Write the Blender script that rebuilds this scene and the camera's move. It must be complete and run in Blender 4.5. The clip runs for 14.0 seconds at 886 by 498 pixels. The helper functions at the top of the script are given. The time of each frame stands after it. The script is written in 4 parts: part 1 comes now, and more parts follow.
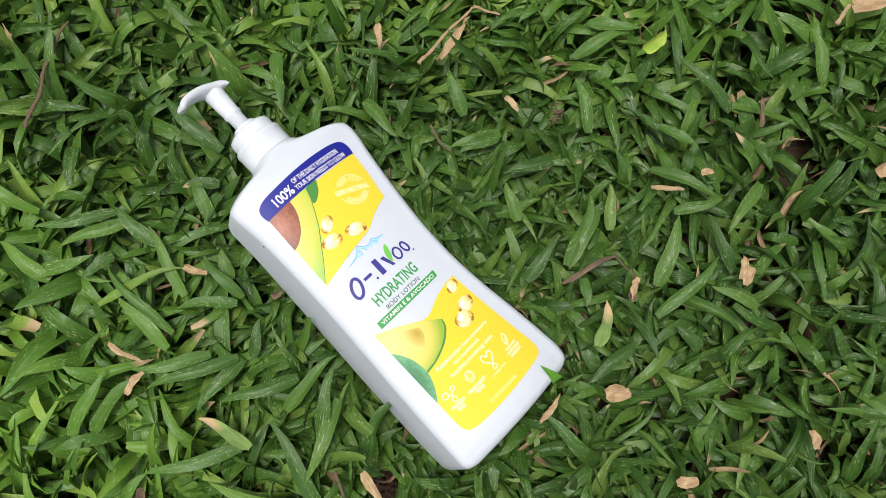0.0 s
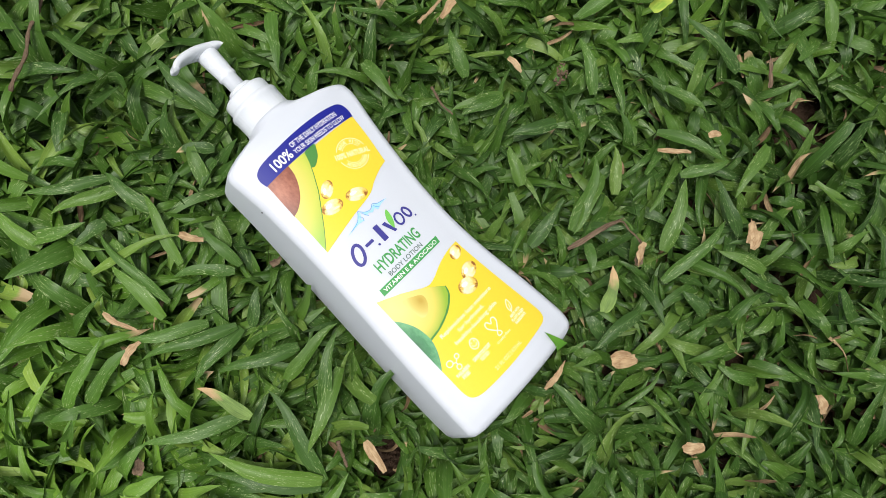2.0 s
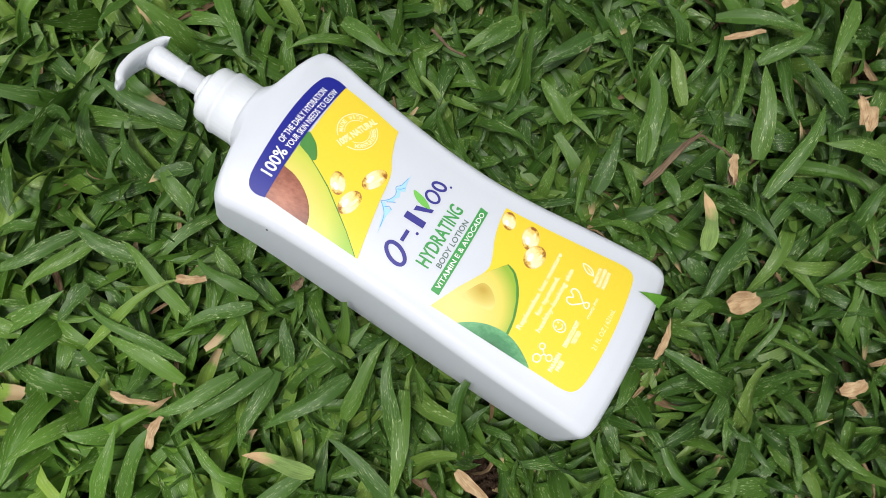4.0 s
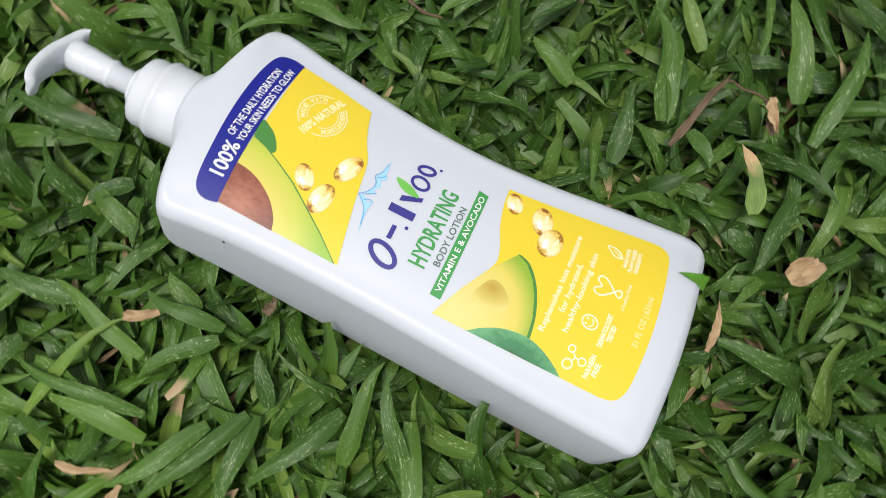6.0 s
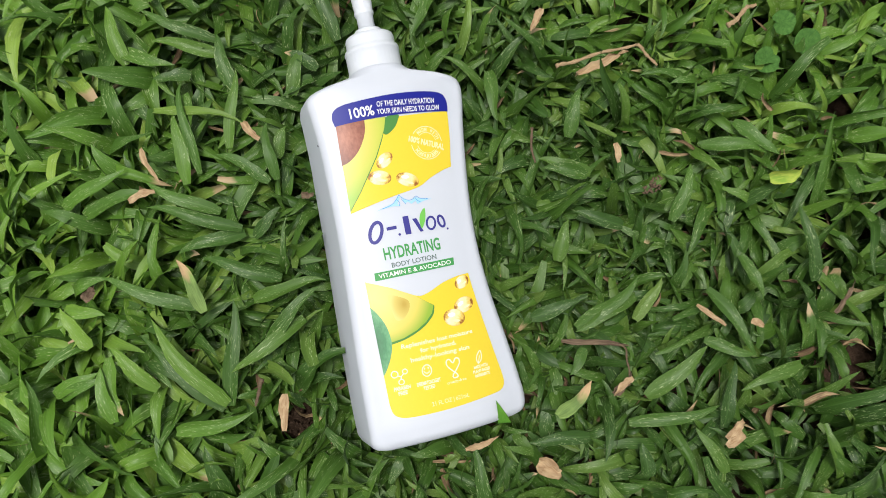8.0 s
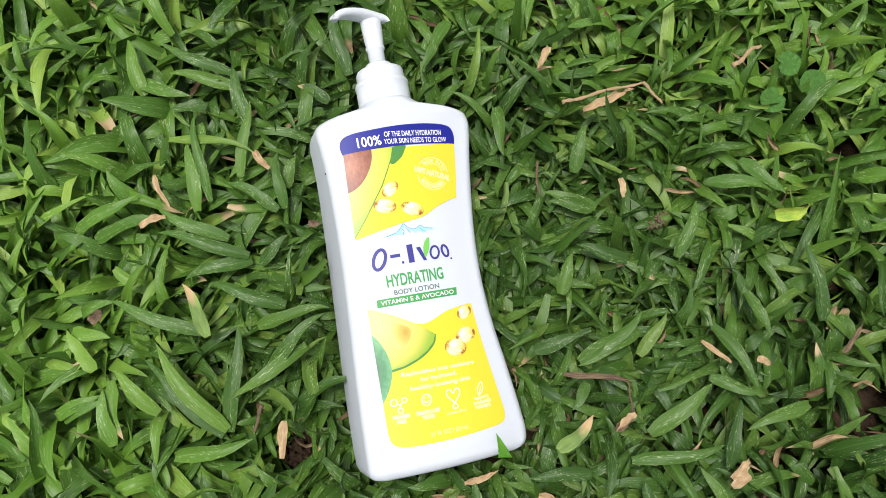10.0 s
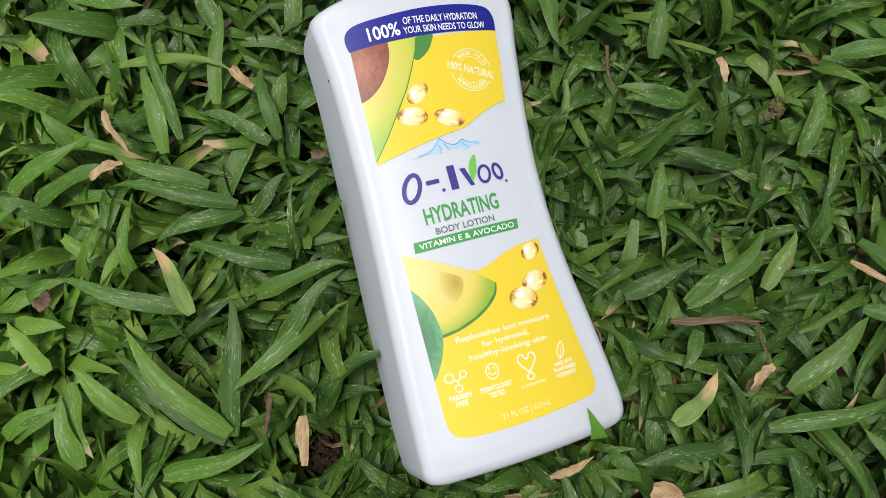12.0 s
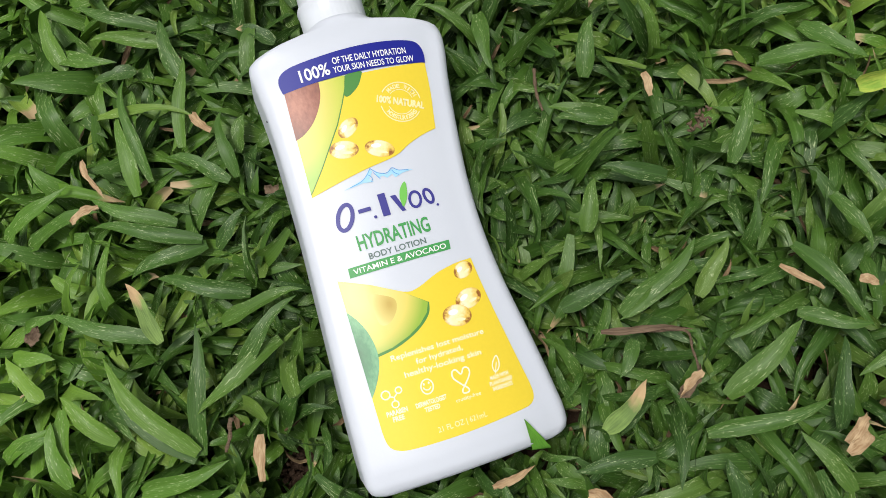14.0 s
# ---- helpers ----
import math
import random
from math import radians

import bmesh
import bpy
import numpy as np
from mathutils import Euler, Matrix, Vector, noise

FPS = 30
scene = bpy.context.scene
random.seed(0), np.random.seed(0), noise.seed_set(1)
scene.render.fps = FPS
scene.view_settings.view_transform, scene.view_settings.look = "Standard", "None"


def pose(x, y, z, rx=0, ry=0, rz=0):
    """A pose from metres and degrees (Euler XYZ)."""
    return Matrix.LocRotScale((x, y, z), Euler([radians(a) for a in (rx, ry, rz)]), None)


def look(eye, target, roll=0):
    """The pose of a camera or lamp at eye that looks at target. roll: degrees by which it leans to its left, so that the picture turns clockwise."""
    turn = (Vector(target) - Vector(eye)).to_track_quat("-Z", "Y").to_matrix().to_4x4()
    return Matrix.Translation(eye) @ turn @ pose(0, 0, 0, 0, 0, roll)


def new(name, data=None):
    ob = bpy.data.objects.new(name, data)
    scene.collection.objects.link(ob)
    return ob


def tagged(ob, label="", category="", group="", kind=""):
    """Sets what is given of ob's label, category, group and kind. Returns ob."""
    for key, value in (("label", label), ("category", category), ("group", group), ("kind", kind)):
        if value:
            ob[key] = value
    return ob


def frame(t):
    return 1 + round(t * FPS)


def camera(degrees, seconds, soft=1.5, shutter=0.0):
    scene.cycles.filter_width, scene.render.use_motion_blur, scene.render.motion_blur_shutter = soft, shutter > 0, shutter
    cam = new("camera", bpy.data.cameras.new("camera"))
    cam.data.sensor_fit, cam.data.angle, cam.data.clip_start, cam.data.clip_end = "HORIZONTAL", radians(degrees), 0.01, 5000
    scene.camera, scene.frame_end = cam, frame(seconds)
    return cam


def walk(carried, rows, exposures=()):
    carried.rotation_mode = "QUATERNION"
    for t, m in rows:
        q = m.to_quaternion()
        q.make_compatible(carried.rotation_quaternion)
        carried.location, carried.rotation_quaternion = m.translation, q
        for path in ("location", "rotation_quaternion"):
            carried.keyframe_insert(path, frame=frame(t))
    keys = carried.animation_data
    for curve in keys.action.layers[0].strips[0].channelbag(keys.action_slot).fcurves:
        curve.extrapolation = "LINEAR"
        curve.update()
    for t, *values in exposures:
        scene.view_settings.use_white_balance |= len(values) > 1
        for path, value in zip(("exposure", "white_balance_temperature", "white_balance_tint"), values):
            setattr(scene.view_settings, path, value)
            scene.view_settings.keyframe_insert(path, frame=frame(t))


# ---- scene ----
cam = camera(58.0, 14.0, soft=0.85, shutter=0.3)
PATH = [
    (0, (0.0158, 0.0332, 0.4289), (-0.0306, 0.2813, -1.5551), -8.89),
    (0.5, (0.0163, 0.0335, 0.4278), (-0.0311, 0.2574, -1.5591), -10.46),
    (1, (0.016, 0.0347, 0.426), (-0.0234, 0.2424, -1.5628), -9.66),
    (1.5, (0.0114, 0.0339, 0.42), (-0.0105, 0.2066, -1.5725), -6.18),
    (2, (0.0081, 0.0319, 0.4203), (-0.0039, 0.2059, -1.5722), -2.60),
    (2.5, (0.0064, 0.0318, 0.4201), (-0.0039, 0.2161, -1.5715), -2.03),
    (3, (0.007, 0.0332, 0.4095), (-0.0125, 0.2147, -1.5822), -7.00),
    (3.5, (-0.0016, 0.0428, 0.3791), (-0.0491, 0.1698, -1.6164), -26.28),
    (3.7, (-0.0037, 0.0427, 0.3662), (-0.0666, 0.144, -1.6303), -40.30),
    (5.8, (-0.0092, 0.0274, 0.2959), (-0.0605, 0.2574, -1.6903), -33.63),
    (6, (-0.0123, 0.0313, 0.2956), (-0.0325, 0.2329, -1.6942), -23.89),
    (6.5, (-0.0063, 0.0285, 0.323), (-0.1044, 0.2177, -1.6657), -22.59),
    (7, (0.0089, 0.0331, 0.3322), (-0.1237, 0.2062, -1.656), -11.34),
    (7.5, (0.0218, 0.0403, 0.3708), (-0.1308, 0.184, -1.6183), -13.36),
    (8, (0.0313, 0.044, 0.416), (-0.1566, 0.1913, -1.5698), -18.17),
    (8.2, (0.0373, 0.0433, 0.4273), (-0.1768, 0.2178, -1.5536), -17.03),
    (10.3, (0.0468, 0.0337, 0.4078), (-0.2818, 0.2688, -1.5511), -19.31),
    (10.5, (0.0419, 0.0292, 0.3781), (-0.2853, 0.2401, -1.5837), -22.29),
    (11, (0.0291, 0.0252, 0.3398), (-0.2758, 0.235, -1.6258), -22.90),
    (11.5, (0.023, 0.021, 0.3243), (-0.2453, 0.2353, -1.646), -20.67),
    (12, (0.0257, 0.0202, 0.319), (-0.2624, 0.2232, -1.6497), -24.68),
    (12.5, (0.0378, 0.0268, 0.3148), (-0.3425, 0.2041, -1.6407), -35.45),
    (13, (0.0634, 0.0392, 0.3173), (-0.383, 0.1924, -1.6263), -42.44),
    (13.5, (0.0705, 0.0447, 0.3244), (-0.4083, 0.1835, -1.6126), -45.79),
    (14, (0.0728, 0.0468, 0.3275), (-0.4079, 0.1845, -1.609), -46.34),
]
EXPOSURES = [(0.0, 0.22), (1.5, 0.22), (3.0, 0.18), (3.7, 0.15), (6.0, 0.02), (6.5, -0.22), (7.0, -0.28), (7.5, -0.05), (8.0, 0.15), (9.3, 0.4), (10.5, 0.35), (11.0, 0.05),
             (11.5, -0.1), (12.5, 0.08), (13.2, 0.08), (14.0, 0.05)]
walk(cam, [(t, look(eye, target, roll)) for t, eye, target, roll in PATH], EXPOSURES)

# ---- world and light: bright overcast sky ----
world = bpy.data.worlds.new("sky")
scene.world = world
world.use_nodes = True
wn = world.node_tree.nodes
sky = wn.new("ShaderNodeTexSky")
sky.sky_type = 'NISHITA'
sky.sun_disc = False
sky.sun_elevation, sky.sun_rotation = radians(82), radians(275)
sky.dust_density = 3.0
hsv = wn.new("ShaderNodeHueSaturation")
hsv.inputs["Saturation"].default_value = 0.2
world.node_tree.links.new(sky.outputs[0], hsv.inputs["Color"])
world.node_tree.links.new(hsv.outputs[0], wn["Background"].inputs["Color"])
wn["Background"].inputs["Strength"].default_value = 0.118
sun = new("sun", bpy.data.lights.new("sun", 'SUN'))
sun.data.energy, sun.data.angle, sun.data.color = 2.35, radians(16), (1.0, 0.97, 0.92)
sun.matrix_world = look((-0.18, 0.02, 2.5), (0, 0, 0))


# ---- materials ----
def material(name, color, rough=0.5, spec=0.5):
    m = bpy.data.materials.new(name)
    m.use_nodes = True
    b = m.node_tree.nodes["Principled BSDF"]
    b.inputs["Base Color"].default_value = (*color, 1)
    b.inputs["Roughness"].default_value = rough
    b.inputs["Specular IOR Level"].default_value = spec
    return m


class Nodes:
    """Short hands for building a node tree."""
    def __init__(self, m):
        self.t = m.node_tree
        self.b = self.t.nodes["Principled BSDF"]

    def add(self, kind, **sets):
        n = self.t.nodes.new(kind)
        for k, val in sets.items():
            if k in n.inputs:
                n.inputs[k].default_value = val
        return n

    def link(self, a, b):
        self.t.links.new(a, b)

    def math(self, op, a, b=None, c=None, clamp=False):
        n = self.t.nodes.new("ShaderNodeMath")
        n.operation, n.use_clamp = op, clamp
        for i, q in enumerate((a, b, c)):
            if q is None:
                continue
            if isinstance(q, (int, float)):
                n.inputs[i].default_value = q
            else:
                self.link(q, n.inputs[i])
        return n.outputs[0]

    def ramp(self, src, stops):
        n = self.t.nodes.new("ShaderNodeValToRGB")
        e = n.color_ramp.elements
        while len(e) < len(stops):
            e.new(0.5)
        for el, (p, c) in zip(e, stops):
            el.position, el.color = p, (*c, 1) if len(c) == 3 else c
        self.link(src, n.inputs[0])
        return n.outputs["Color"]

    def mix(self, fac, a, b, kind='MIX'):
        n = self.t.nodes.new("ShaderNodeMix")
        n.data_type, n.blend_type = 'RGBA', kind
        for sock, q in ((n.inputs[0], fac), (n.inputs[6], a), (n.inputs[7], b)):
            if isinstance(q, (int, float)):
                sock.default_value = q
            elif isinstance(q, tuple):
                sock.default_value = (*q, 1)
            else:
                self.link(q, sock)
        return n.outputs[2]

    def noise(self, scale, vector=None, detail=3.0, rough=0.55):
        n = self.add("ShaderNodeTexNoise", Scale=scale, Detail=detail, Roughness=rough)
        if vector is not None:
            self.link(vector, n.inputs["Vector"])
        return n.outputs["Fac"]

    def bump(self, height, strength, distance):
        n = self.add("ShaderNodeBump", Strength=strength, Distance=distance)
        self.link(height, n.inputs["Height"])
        self.link(n.outputs[0], self.b.inputs["Normal"])

    def scaled(self, src, x, y, z):
        n = self.add("ShaderNodeVectorMath")
        n.operation = 'MULTIPLY'
        n.inputs[1].default_value = (x, y, z)
        self.link(src, n.inputs[0])
        return n.outputs[0]


def plastic(name, color, rough, haze=0.0):
    m = material(name, color, rough)
    k = Nodes(m)
    co = k.add("ShaderNodeTexCoord").outputs["Object"]
    fine = k.noise(900.0, co)
    wide = k.noise(45.0, co)
    k.link(k.mix(wide, tuple(c * 0.965 for c in color), color), k.b.inputs["Base Color"])
    k.link(k.math('MULTIPLY_ADD', wide, 0.14, rough - 0.07), k.b.inputs["Roughness"])
    k.bump(fine, 0.12, 0.0002)
    k.b.inputs["Subsurface Weight"].default_value = haze
    k.b.inputs["Subsurface Radius"].default_value = (0.004, 0.004, 0.004)
    return m


def ink(name, color, rough=0.45):
    m = material(name, color, rough, 0.35)
    k = Nodes(m)
    co = k.add("ShaderNodeTexCoord").outputs["Object"]
    k.link(k.mix(k.noise(700.0, co), tuple(c * 0.94 for c in color), color), k.b.inputs["Base Color"])
    return m


def radial_ink(name, cx, cy, sx, sy, stops, grain=0.0):
    """Printed picture whose colour runs outwards from (cx, cy) over the ellipse sx, sy (millimetres on the label)."""
    m = material(name, stops[0][1], 0.38)
    k = Nodes(m)
    co = k.add("ShaderNodeTexCoord").outputs["Object"]
    sep = k.add("ShaderNodeSeparateXYZ")
    k.link(co, sep.inputs[0])
    dx = k.math('DIVIDE', k.math('SUBTRACT', sep.outputs[0], cx / 1000), sx / 1000)
    dy = k.math('DIVIDE', k.math('SUBTRACT', sep.outputs[1], cy / 1000), sy / 1000)
    r = k.math('SQRT', k.math('ADD', k.math('MULTIPLY', dx, dx), k.math('MULTIPLY', dy, dy)))
    if grain:
        r = k.math('ADD', r, k.math('MULTIPLY', k.math('SUBTRACT', k.noise(1.0, k.scaled(co, 620.0, 300.0, 1.0), 5.0, 0.65), 0.5), grain))
    k.link(k.ramp(r, stops), k.b.inputs["Base Color"])
    return m


M_WHITE = plastic("white_bottle_plastic", (0.615, 0.645, 0.705), 0.40, 0.15)
M_PUMP = plastic("translucent_white_pump_plastic", (0.68, 0.71, 0.755), 0.30, 0.35)
M_YELLOW = ink("yellow_print", (0.82, 0.62, 0.042))
M_BLUE = ink("navy_band_print", (0.009, 0.014, 0.25))
M_NAVY = ink("navy_letter_print", (0.045, 0.042, 0.25))
M_GREEN = ink("green_letter_print", (0.06, 0.32, 0.085))
M_GREY = ink("grey_green_letter_print", (0.11, 0.17, 0.15))
M_PAPER = ink("white_print", (0.86, 0.86, 0.84))
M_PALE = ink("cream_print", (0.90, 0.80, 0.42))
M_SKYBLUE = ink("light_blue_print", (0.38, 0.67, 0.86))
M_LEAFINK = ink("leaf_green_print", (0.17, 0.52, 0.09))
M_SKIN = ink("avocado_skin_print", (0.07, 0.24, 0.05))
M_FLESH = radial_ink("avocado_flesh_print", -33, 54, 38, 38,
                     ((0.45, (0.72, 0.60, 0.13)), (0.66, (0.56, 0.58, 0.08)), (0.90, (0.27, 0.47, 0.03))))
M_PIT = radial_ink("avocado_pit_print", -24, 49, 16, 16,
                   ((0.0, (0.42, 0.15, 0.085)), (0.5, (0.25, 0.07, 0.036)), (1.0, (0.13, 0.030, 0.016))), 1.3)
M_SLICE = radial_ink("avocado_slice_print", -22, -25, 24, 24,
                     ((0.15, (0.76, 0.65, 0.22)), (0.70, (0.72, 0.60, 0.12)), (0.95, (0.28, 0.44, 0.04))))
M_HOLLOW = radial_ink("avocado_hollow_print", -13, -31, 6, 8,
                      ((0.1, (0.50, 0.34, 0.05)), (0.75, (0.66, 0.54, 0.13)), (1.0, (0.74, 0.63, 0.20))))
M_WHOLE = radial_ink("whole_avocado_print", -30, -46, 9, 17,
                     ((0.0, (0.020, 0.12, 0.045)), (0.55, (0.045, 0.22, 0.085)), (0.9, (0.13, 0.38, 0.17))), 0.9)
M_CREAM = ink("washed_white_print", (0.90, 0.86, 0.64))
M_SHINE = ink("pale_gold_print", (0.92, 0.84, 0.52))
M_RIDGE = ink("deep_blue_print", (0.14, 0.38, 0.70))


def capsule_ink(cx, cy, rx, ry, turn):
    """Printed clear gold capsule: brown at its two ends, pale and streaky between (millimetres on the label)."""
    m = material("capsule_print", (0.84, 0.55, 0.07), 0.4)
    k = Nodes(m)
    co = k.add("ShaderNodeTexCoord").outputs["Object"]
    sep = k.add("ShaderNodeSeparateXYZ")
    k.link(co, sep.inputs[0])
    c, s = math.cos(radians(turn)), math.sin(radians(turn))
    dx, dy = k.math('SUBTRACT', sep.outputs[0], cx / 1000), k.math('SUBTRACT', sep.outputs[1], cy / 1000)
    u = k.math('ADD', k.math('MULTIPLY', dx, 1000 * c / rx), k.math('MULTIPLY', dy, 1000 * s / rx))
    v = k.math('ADD', k.math('MULTIPLY', dx, -1000 * s / ry), k.math('MULTIPLY', dy, 1000 * c / ry))
    r = k.math('SQRT', k.math('ADD', k.math('MULTIPLY', u, u), k.math('MULTIPLY', v, v)))
    streak = k.noise(1.0, k.scaled(co, 620.0, 620.0, 1.0), 3.0)
    f = k.math('ADD', k.math('ADD', u, k.math('MULTIPLY', v, -0.25)), k.math('MULTIPLY', k.math('SUBTRACT', streak, 0.5), 1.1))
    tone = k.ramp(k.math('MULTIPLY_ADD', f, 0.5, 0.5), ((0.03, (0.30, 0.11, 0.02)), (0.12, (0.74, 0.50, 0.10)), (0.30, (0.92, 0.84, 0.56)),
                                                         (0.60, (0.90, 0.77, 0.36)), (0.84, (0.80, 0.54, 0.10)), (0.95, (0.28, 0.09, 0.015))))
    rim = k.math('MULTIPLY', k.math('SUBTRACT', r, 0.86), 5.0, clamp=True)
    k.link(k.mix(k.math('MULTIPLY', rim, 0.55), tone, (0.62, 0.34, 0.035)), k.b.inputs["Base Color"])
    return m



def grass_material():
    m = material("carpet_grass", (0.06, 0.16, 0.03), 0.42)
    k = Nodes(m)
    uv = k.add("ShaderNodeUVMap").outputs[0]
    rnd = k.add("ShaderNodeNewGeometry").outputs["Random Per Island"]
    sep = k.add("ShaderNodeSeparateXYZ")
    k.link(uv, sep.inputs[0])
    u, v = sep.outputs[0], sep.outputs[1]
    base = k.ramp(rnd, ((0.0, (0.029, 0.074, 0.010)), (0.3, (0.043, 0.106, 0.012)), (0.62, (0.060, 0.137, 0.015)),
                        (0.86, (0.084, 0.168, 0.021)), (1.0, (0.140, 0.225, 0.040))))
    # patchy lawn colour: light painted in towards the south-west, paler grass to the north
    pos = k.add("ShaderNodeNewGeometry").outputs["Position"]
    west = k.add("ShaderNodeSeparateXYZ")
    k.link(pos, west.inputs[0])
    brightened = k.math('MULTIPLY_ADD', k.math('SUBTRACT', k.math('ADD', k.math('MULTIPLY', west.outputs[0], -0.75), k.math('MULTIPLY', west.outputs[1], -0.75)), 0.02), 8.0, k.math('SUBTRACT', k.noise(14.0, pos, 1.0), 0.5), clamp=True)
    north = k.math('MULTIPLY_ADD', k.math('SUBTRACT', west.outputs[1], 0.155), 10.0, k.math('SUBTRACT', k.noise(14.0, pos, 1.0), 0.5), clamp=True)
    brightened = k.math('MAXIMUM', brightened, k.math('MULTIPLY', north, 0.8))
    base = k.mix(k.math('MULTIPLY', brightened, 0.85), base, k.mix(1.0, base, (2.3, 2.1, 1.85), 'MULTIPLY'))
    # each blade gets its own stretch of the mark pattern
    off = k.add("ShaderNodeCombineXYZ")
    k.link(k.math('MULTIPLY', rnd, 731.0), off.inputs[2])
    add = k.add("ShaderNodeVectorMath")
    add.operation = 'ADD'
    k.link(uv, add.inputs[0])
    k.link(off.outputs[0], add.inputs[1])
    where = add.outputs[0]
    blotch = k.noise(1.0, k.scaled(where, 2.0, 4.0, 1.0), 2.0)
    base = k.mix(k.math('MULTIPLY', blotch, 0.40), base, k.mix(0.5, base, (0.03, 0.085, 0.02)))
    # pale flecks run along the blade on some leaves
    fleck = k.noise(1.0, k.scaled(where, 15.0, 12.0, 1.0), 4.0, 0.75)
    patch = k.noise(1.0, k.scaled(where, 1.2, 2.2, 1.0), 1.0)
    thin = k.math('MULTIPLY', k.math('SUBTRACT', fleck, 0.575), 16.0, clamp=True)
    much = k.math('MULTIPLY', k.math('SUBTRACT', patch, 0.35), 5.0, clamp=True)
    base = k.mix(k.math('MULTIPLY', k.math('MULTIPLY', thin, much), 0.85), base, (0.46, 0.55, 0.28))
    # light midrib and fine veins
    rib = k.math('SUBTRACT', 1.0, k.math('MULTIPLY', k.math('ABSOLUTE', k.math('SUBTRACT', u, 0.5)), 16.0), clamp=True)
    base = k.mix(k.math('MULTIPLY', rib, 0.22), base, (0.16, 0.30, 0.08))
    # fine lengthwise veins
    line = k.noise(1.0, k.scaled(where, 26.0, 0.7, 1.0), 2.0)
    base = k.mix(k.math('MULTIPLY', k.math('SUBTRACT', line, 0.45), 2.2, clamp=True), k.mix(1.0, base, (0.80, 0.82, 0.80), 'MULTIPLY'), k.mix(1.0, base, (1.28, 1.22, 1.3), 'MULTIPLY'))
    # dry tips on a few blades
    dry = k.math('MULTIPLY', k.math('GREATER_THAN', k.math('FRACT', k.math('MULTIPLY', rnd, 57.3)), 0.955),
                 k.math('MULTIPLY', k.math('SUBTRACT', k.math('ADD', v, k.math('MULTIPLY', blotch, 0.2)), 0.88), 12.0, clamp=True))
    base = k.mix(dry, base, (0.42, 0.31, 0.17))
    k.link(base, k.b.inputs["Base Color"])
    k.link(k.math('MULTIPLY_ADD', blotch, 0.24, 0.34), k.b.inputs["Roughness"])
    k.b.inputs["Specular IOR Level"].default_value = 0.33
    veins = k.math('SINE', k.math('MULTIPLY', u, 75.0))
    k.bump(k.math('ADD', k.math('MULTIPLY', veins, 0.09), fleck), 0.30, 0.0003)
    tr = k.add("ShaderNodeBsdfTranslucent")
    k.link(k.mix(1.0, base, (1.0, 1.25, 0.35), 'MULTIPLY'), tr.inputs["Color"])
    mix = k.add("ShaderNodeMixShader")
    mix.inputs[0].default_value = 0.05
    k.link(k.b.outputs[0], mix.inputs[1])
    k.link(tr.outputs[0], mix.inputs[2])
    k.link(mix.outputs[0], k.t.nodes["Material Output"].inputs["Surface"])
    return m


def dry_material(name, light, dark, islands=False, withered=None):
    m = material(name, light, 0.75, 0.2)
    k = Nodes(m)
    uv = k.add("ShaderNodeUVMap").outputs[0]
    rnd = k.add("ShaderNodeNewGeometry").outputs["Random Per Island"] if islands else k.add("ShaderNodeObjectInfo").outputs["Random"]
    off = k.add("ShaderNodeCombineXYZ")
    k.link(k.math('MULTIPLY', rnd, 97.0), off.inputs[2])
    add = k.add("ShaderNodeVectorMath")
    k.link(uv, add.inputs[0])
    k.link(off.outputs[0], add.inputs[1])
    n1 = k.noise(1.0, k.scaled(add.outputs[0], 12.0, 2.5, 1.0), 4.0)
    n2 = k.noise(1.0, k.scaled(add.outputs[0], 2.0, 3.5, 1.0), 2.0)
    f = k.math('MULTIPLY', k.math('SUBTRACT', k.math('ADD', n1, n2), 0.72), 2.2, clamp=True)
    tone = k.mix(f, light, dark)
    if islands:
        tone = k.mix(1.0, tone, k.ramp(rnd, ((0.0, (0.35, 0.30, 0.26)), (0.6, (0.8, 0.72, 0.62)), (1.0, (1.15, 1.1, 1.0)))), 'MULTIPLY')
    if withered:
        along = k.add("ShaderNodeSeparateXYZ")
        k.link(uv, along.inputs[0])
        tone = k.mix(k.math('MULTIPLY', k.math('SUBTRACT', k.math('ADD', along.outputs[1], k.math('MULTIPLY', n2, 0.35)), 0.72), 6.0, clamp=True), tone, withered)
    k.link(tone, k.b.inputs["Base Color"])
    k.bump(n1, 0.6, 0.0006)
    return m


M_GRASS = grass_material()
M_TAN = dry_material("dry_tan_leaf", (0.52, 0.385, 0.225), (0.32, 0.205, 0.11))
M_THATCH = dry_material("withered_straw", (0.40, 0.31, 0.19), (0.17, 0.12, 0.075), True)
M_BROWN = dry_material("dry_brown_leaf", (0.21, 0.15, 0.095), (0.10, 0.065, 0.042))
M_YELLOWLEAF = dry_material("yellowing_leaf", (0.42, 0.48, 0.08), (0.22, 0.36, 0.05))
M_FADING = dry_material("fading_green_leaf", (0.22, 0.33, 0.09), (0.13, 0.20, 0.06), withered=(0.50, 0.35, 0.19))
M_FRESH = dry_material("fresh_green_leaf", (0.13, 0.34, 0.035), (0.10, 0.27, 0.03))
M_CLOVER = dry_material("round_weed_leaf", (0.085, 0.20, 0.038), (0.045, 0.125, 0.022))


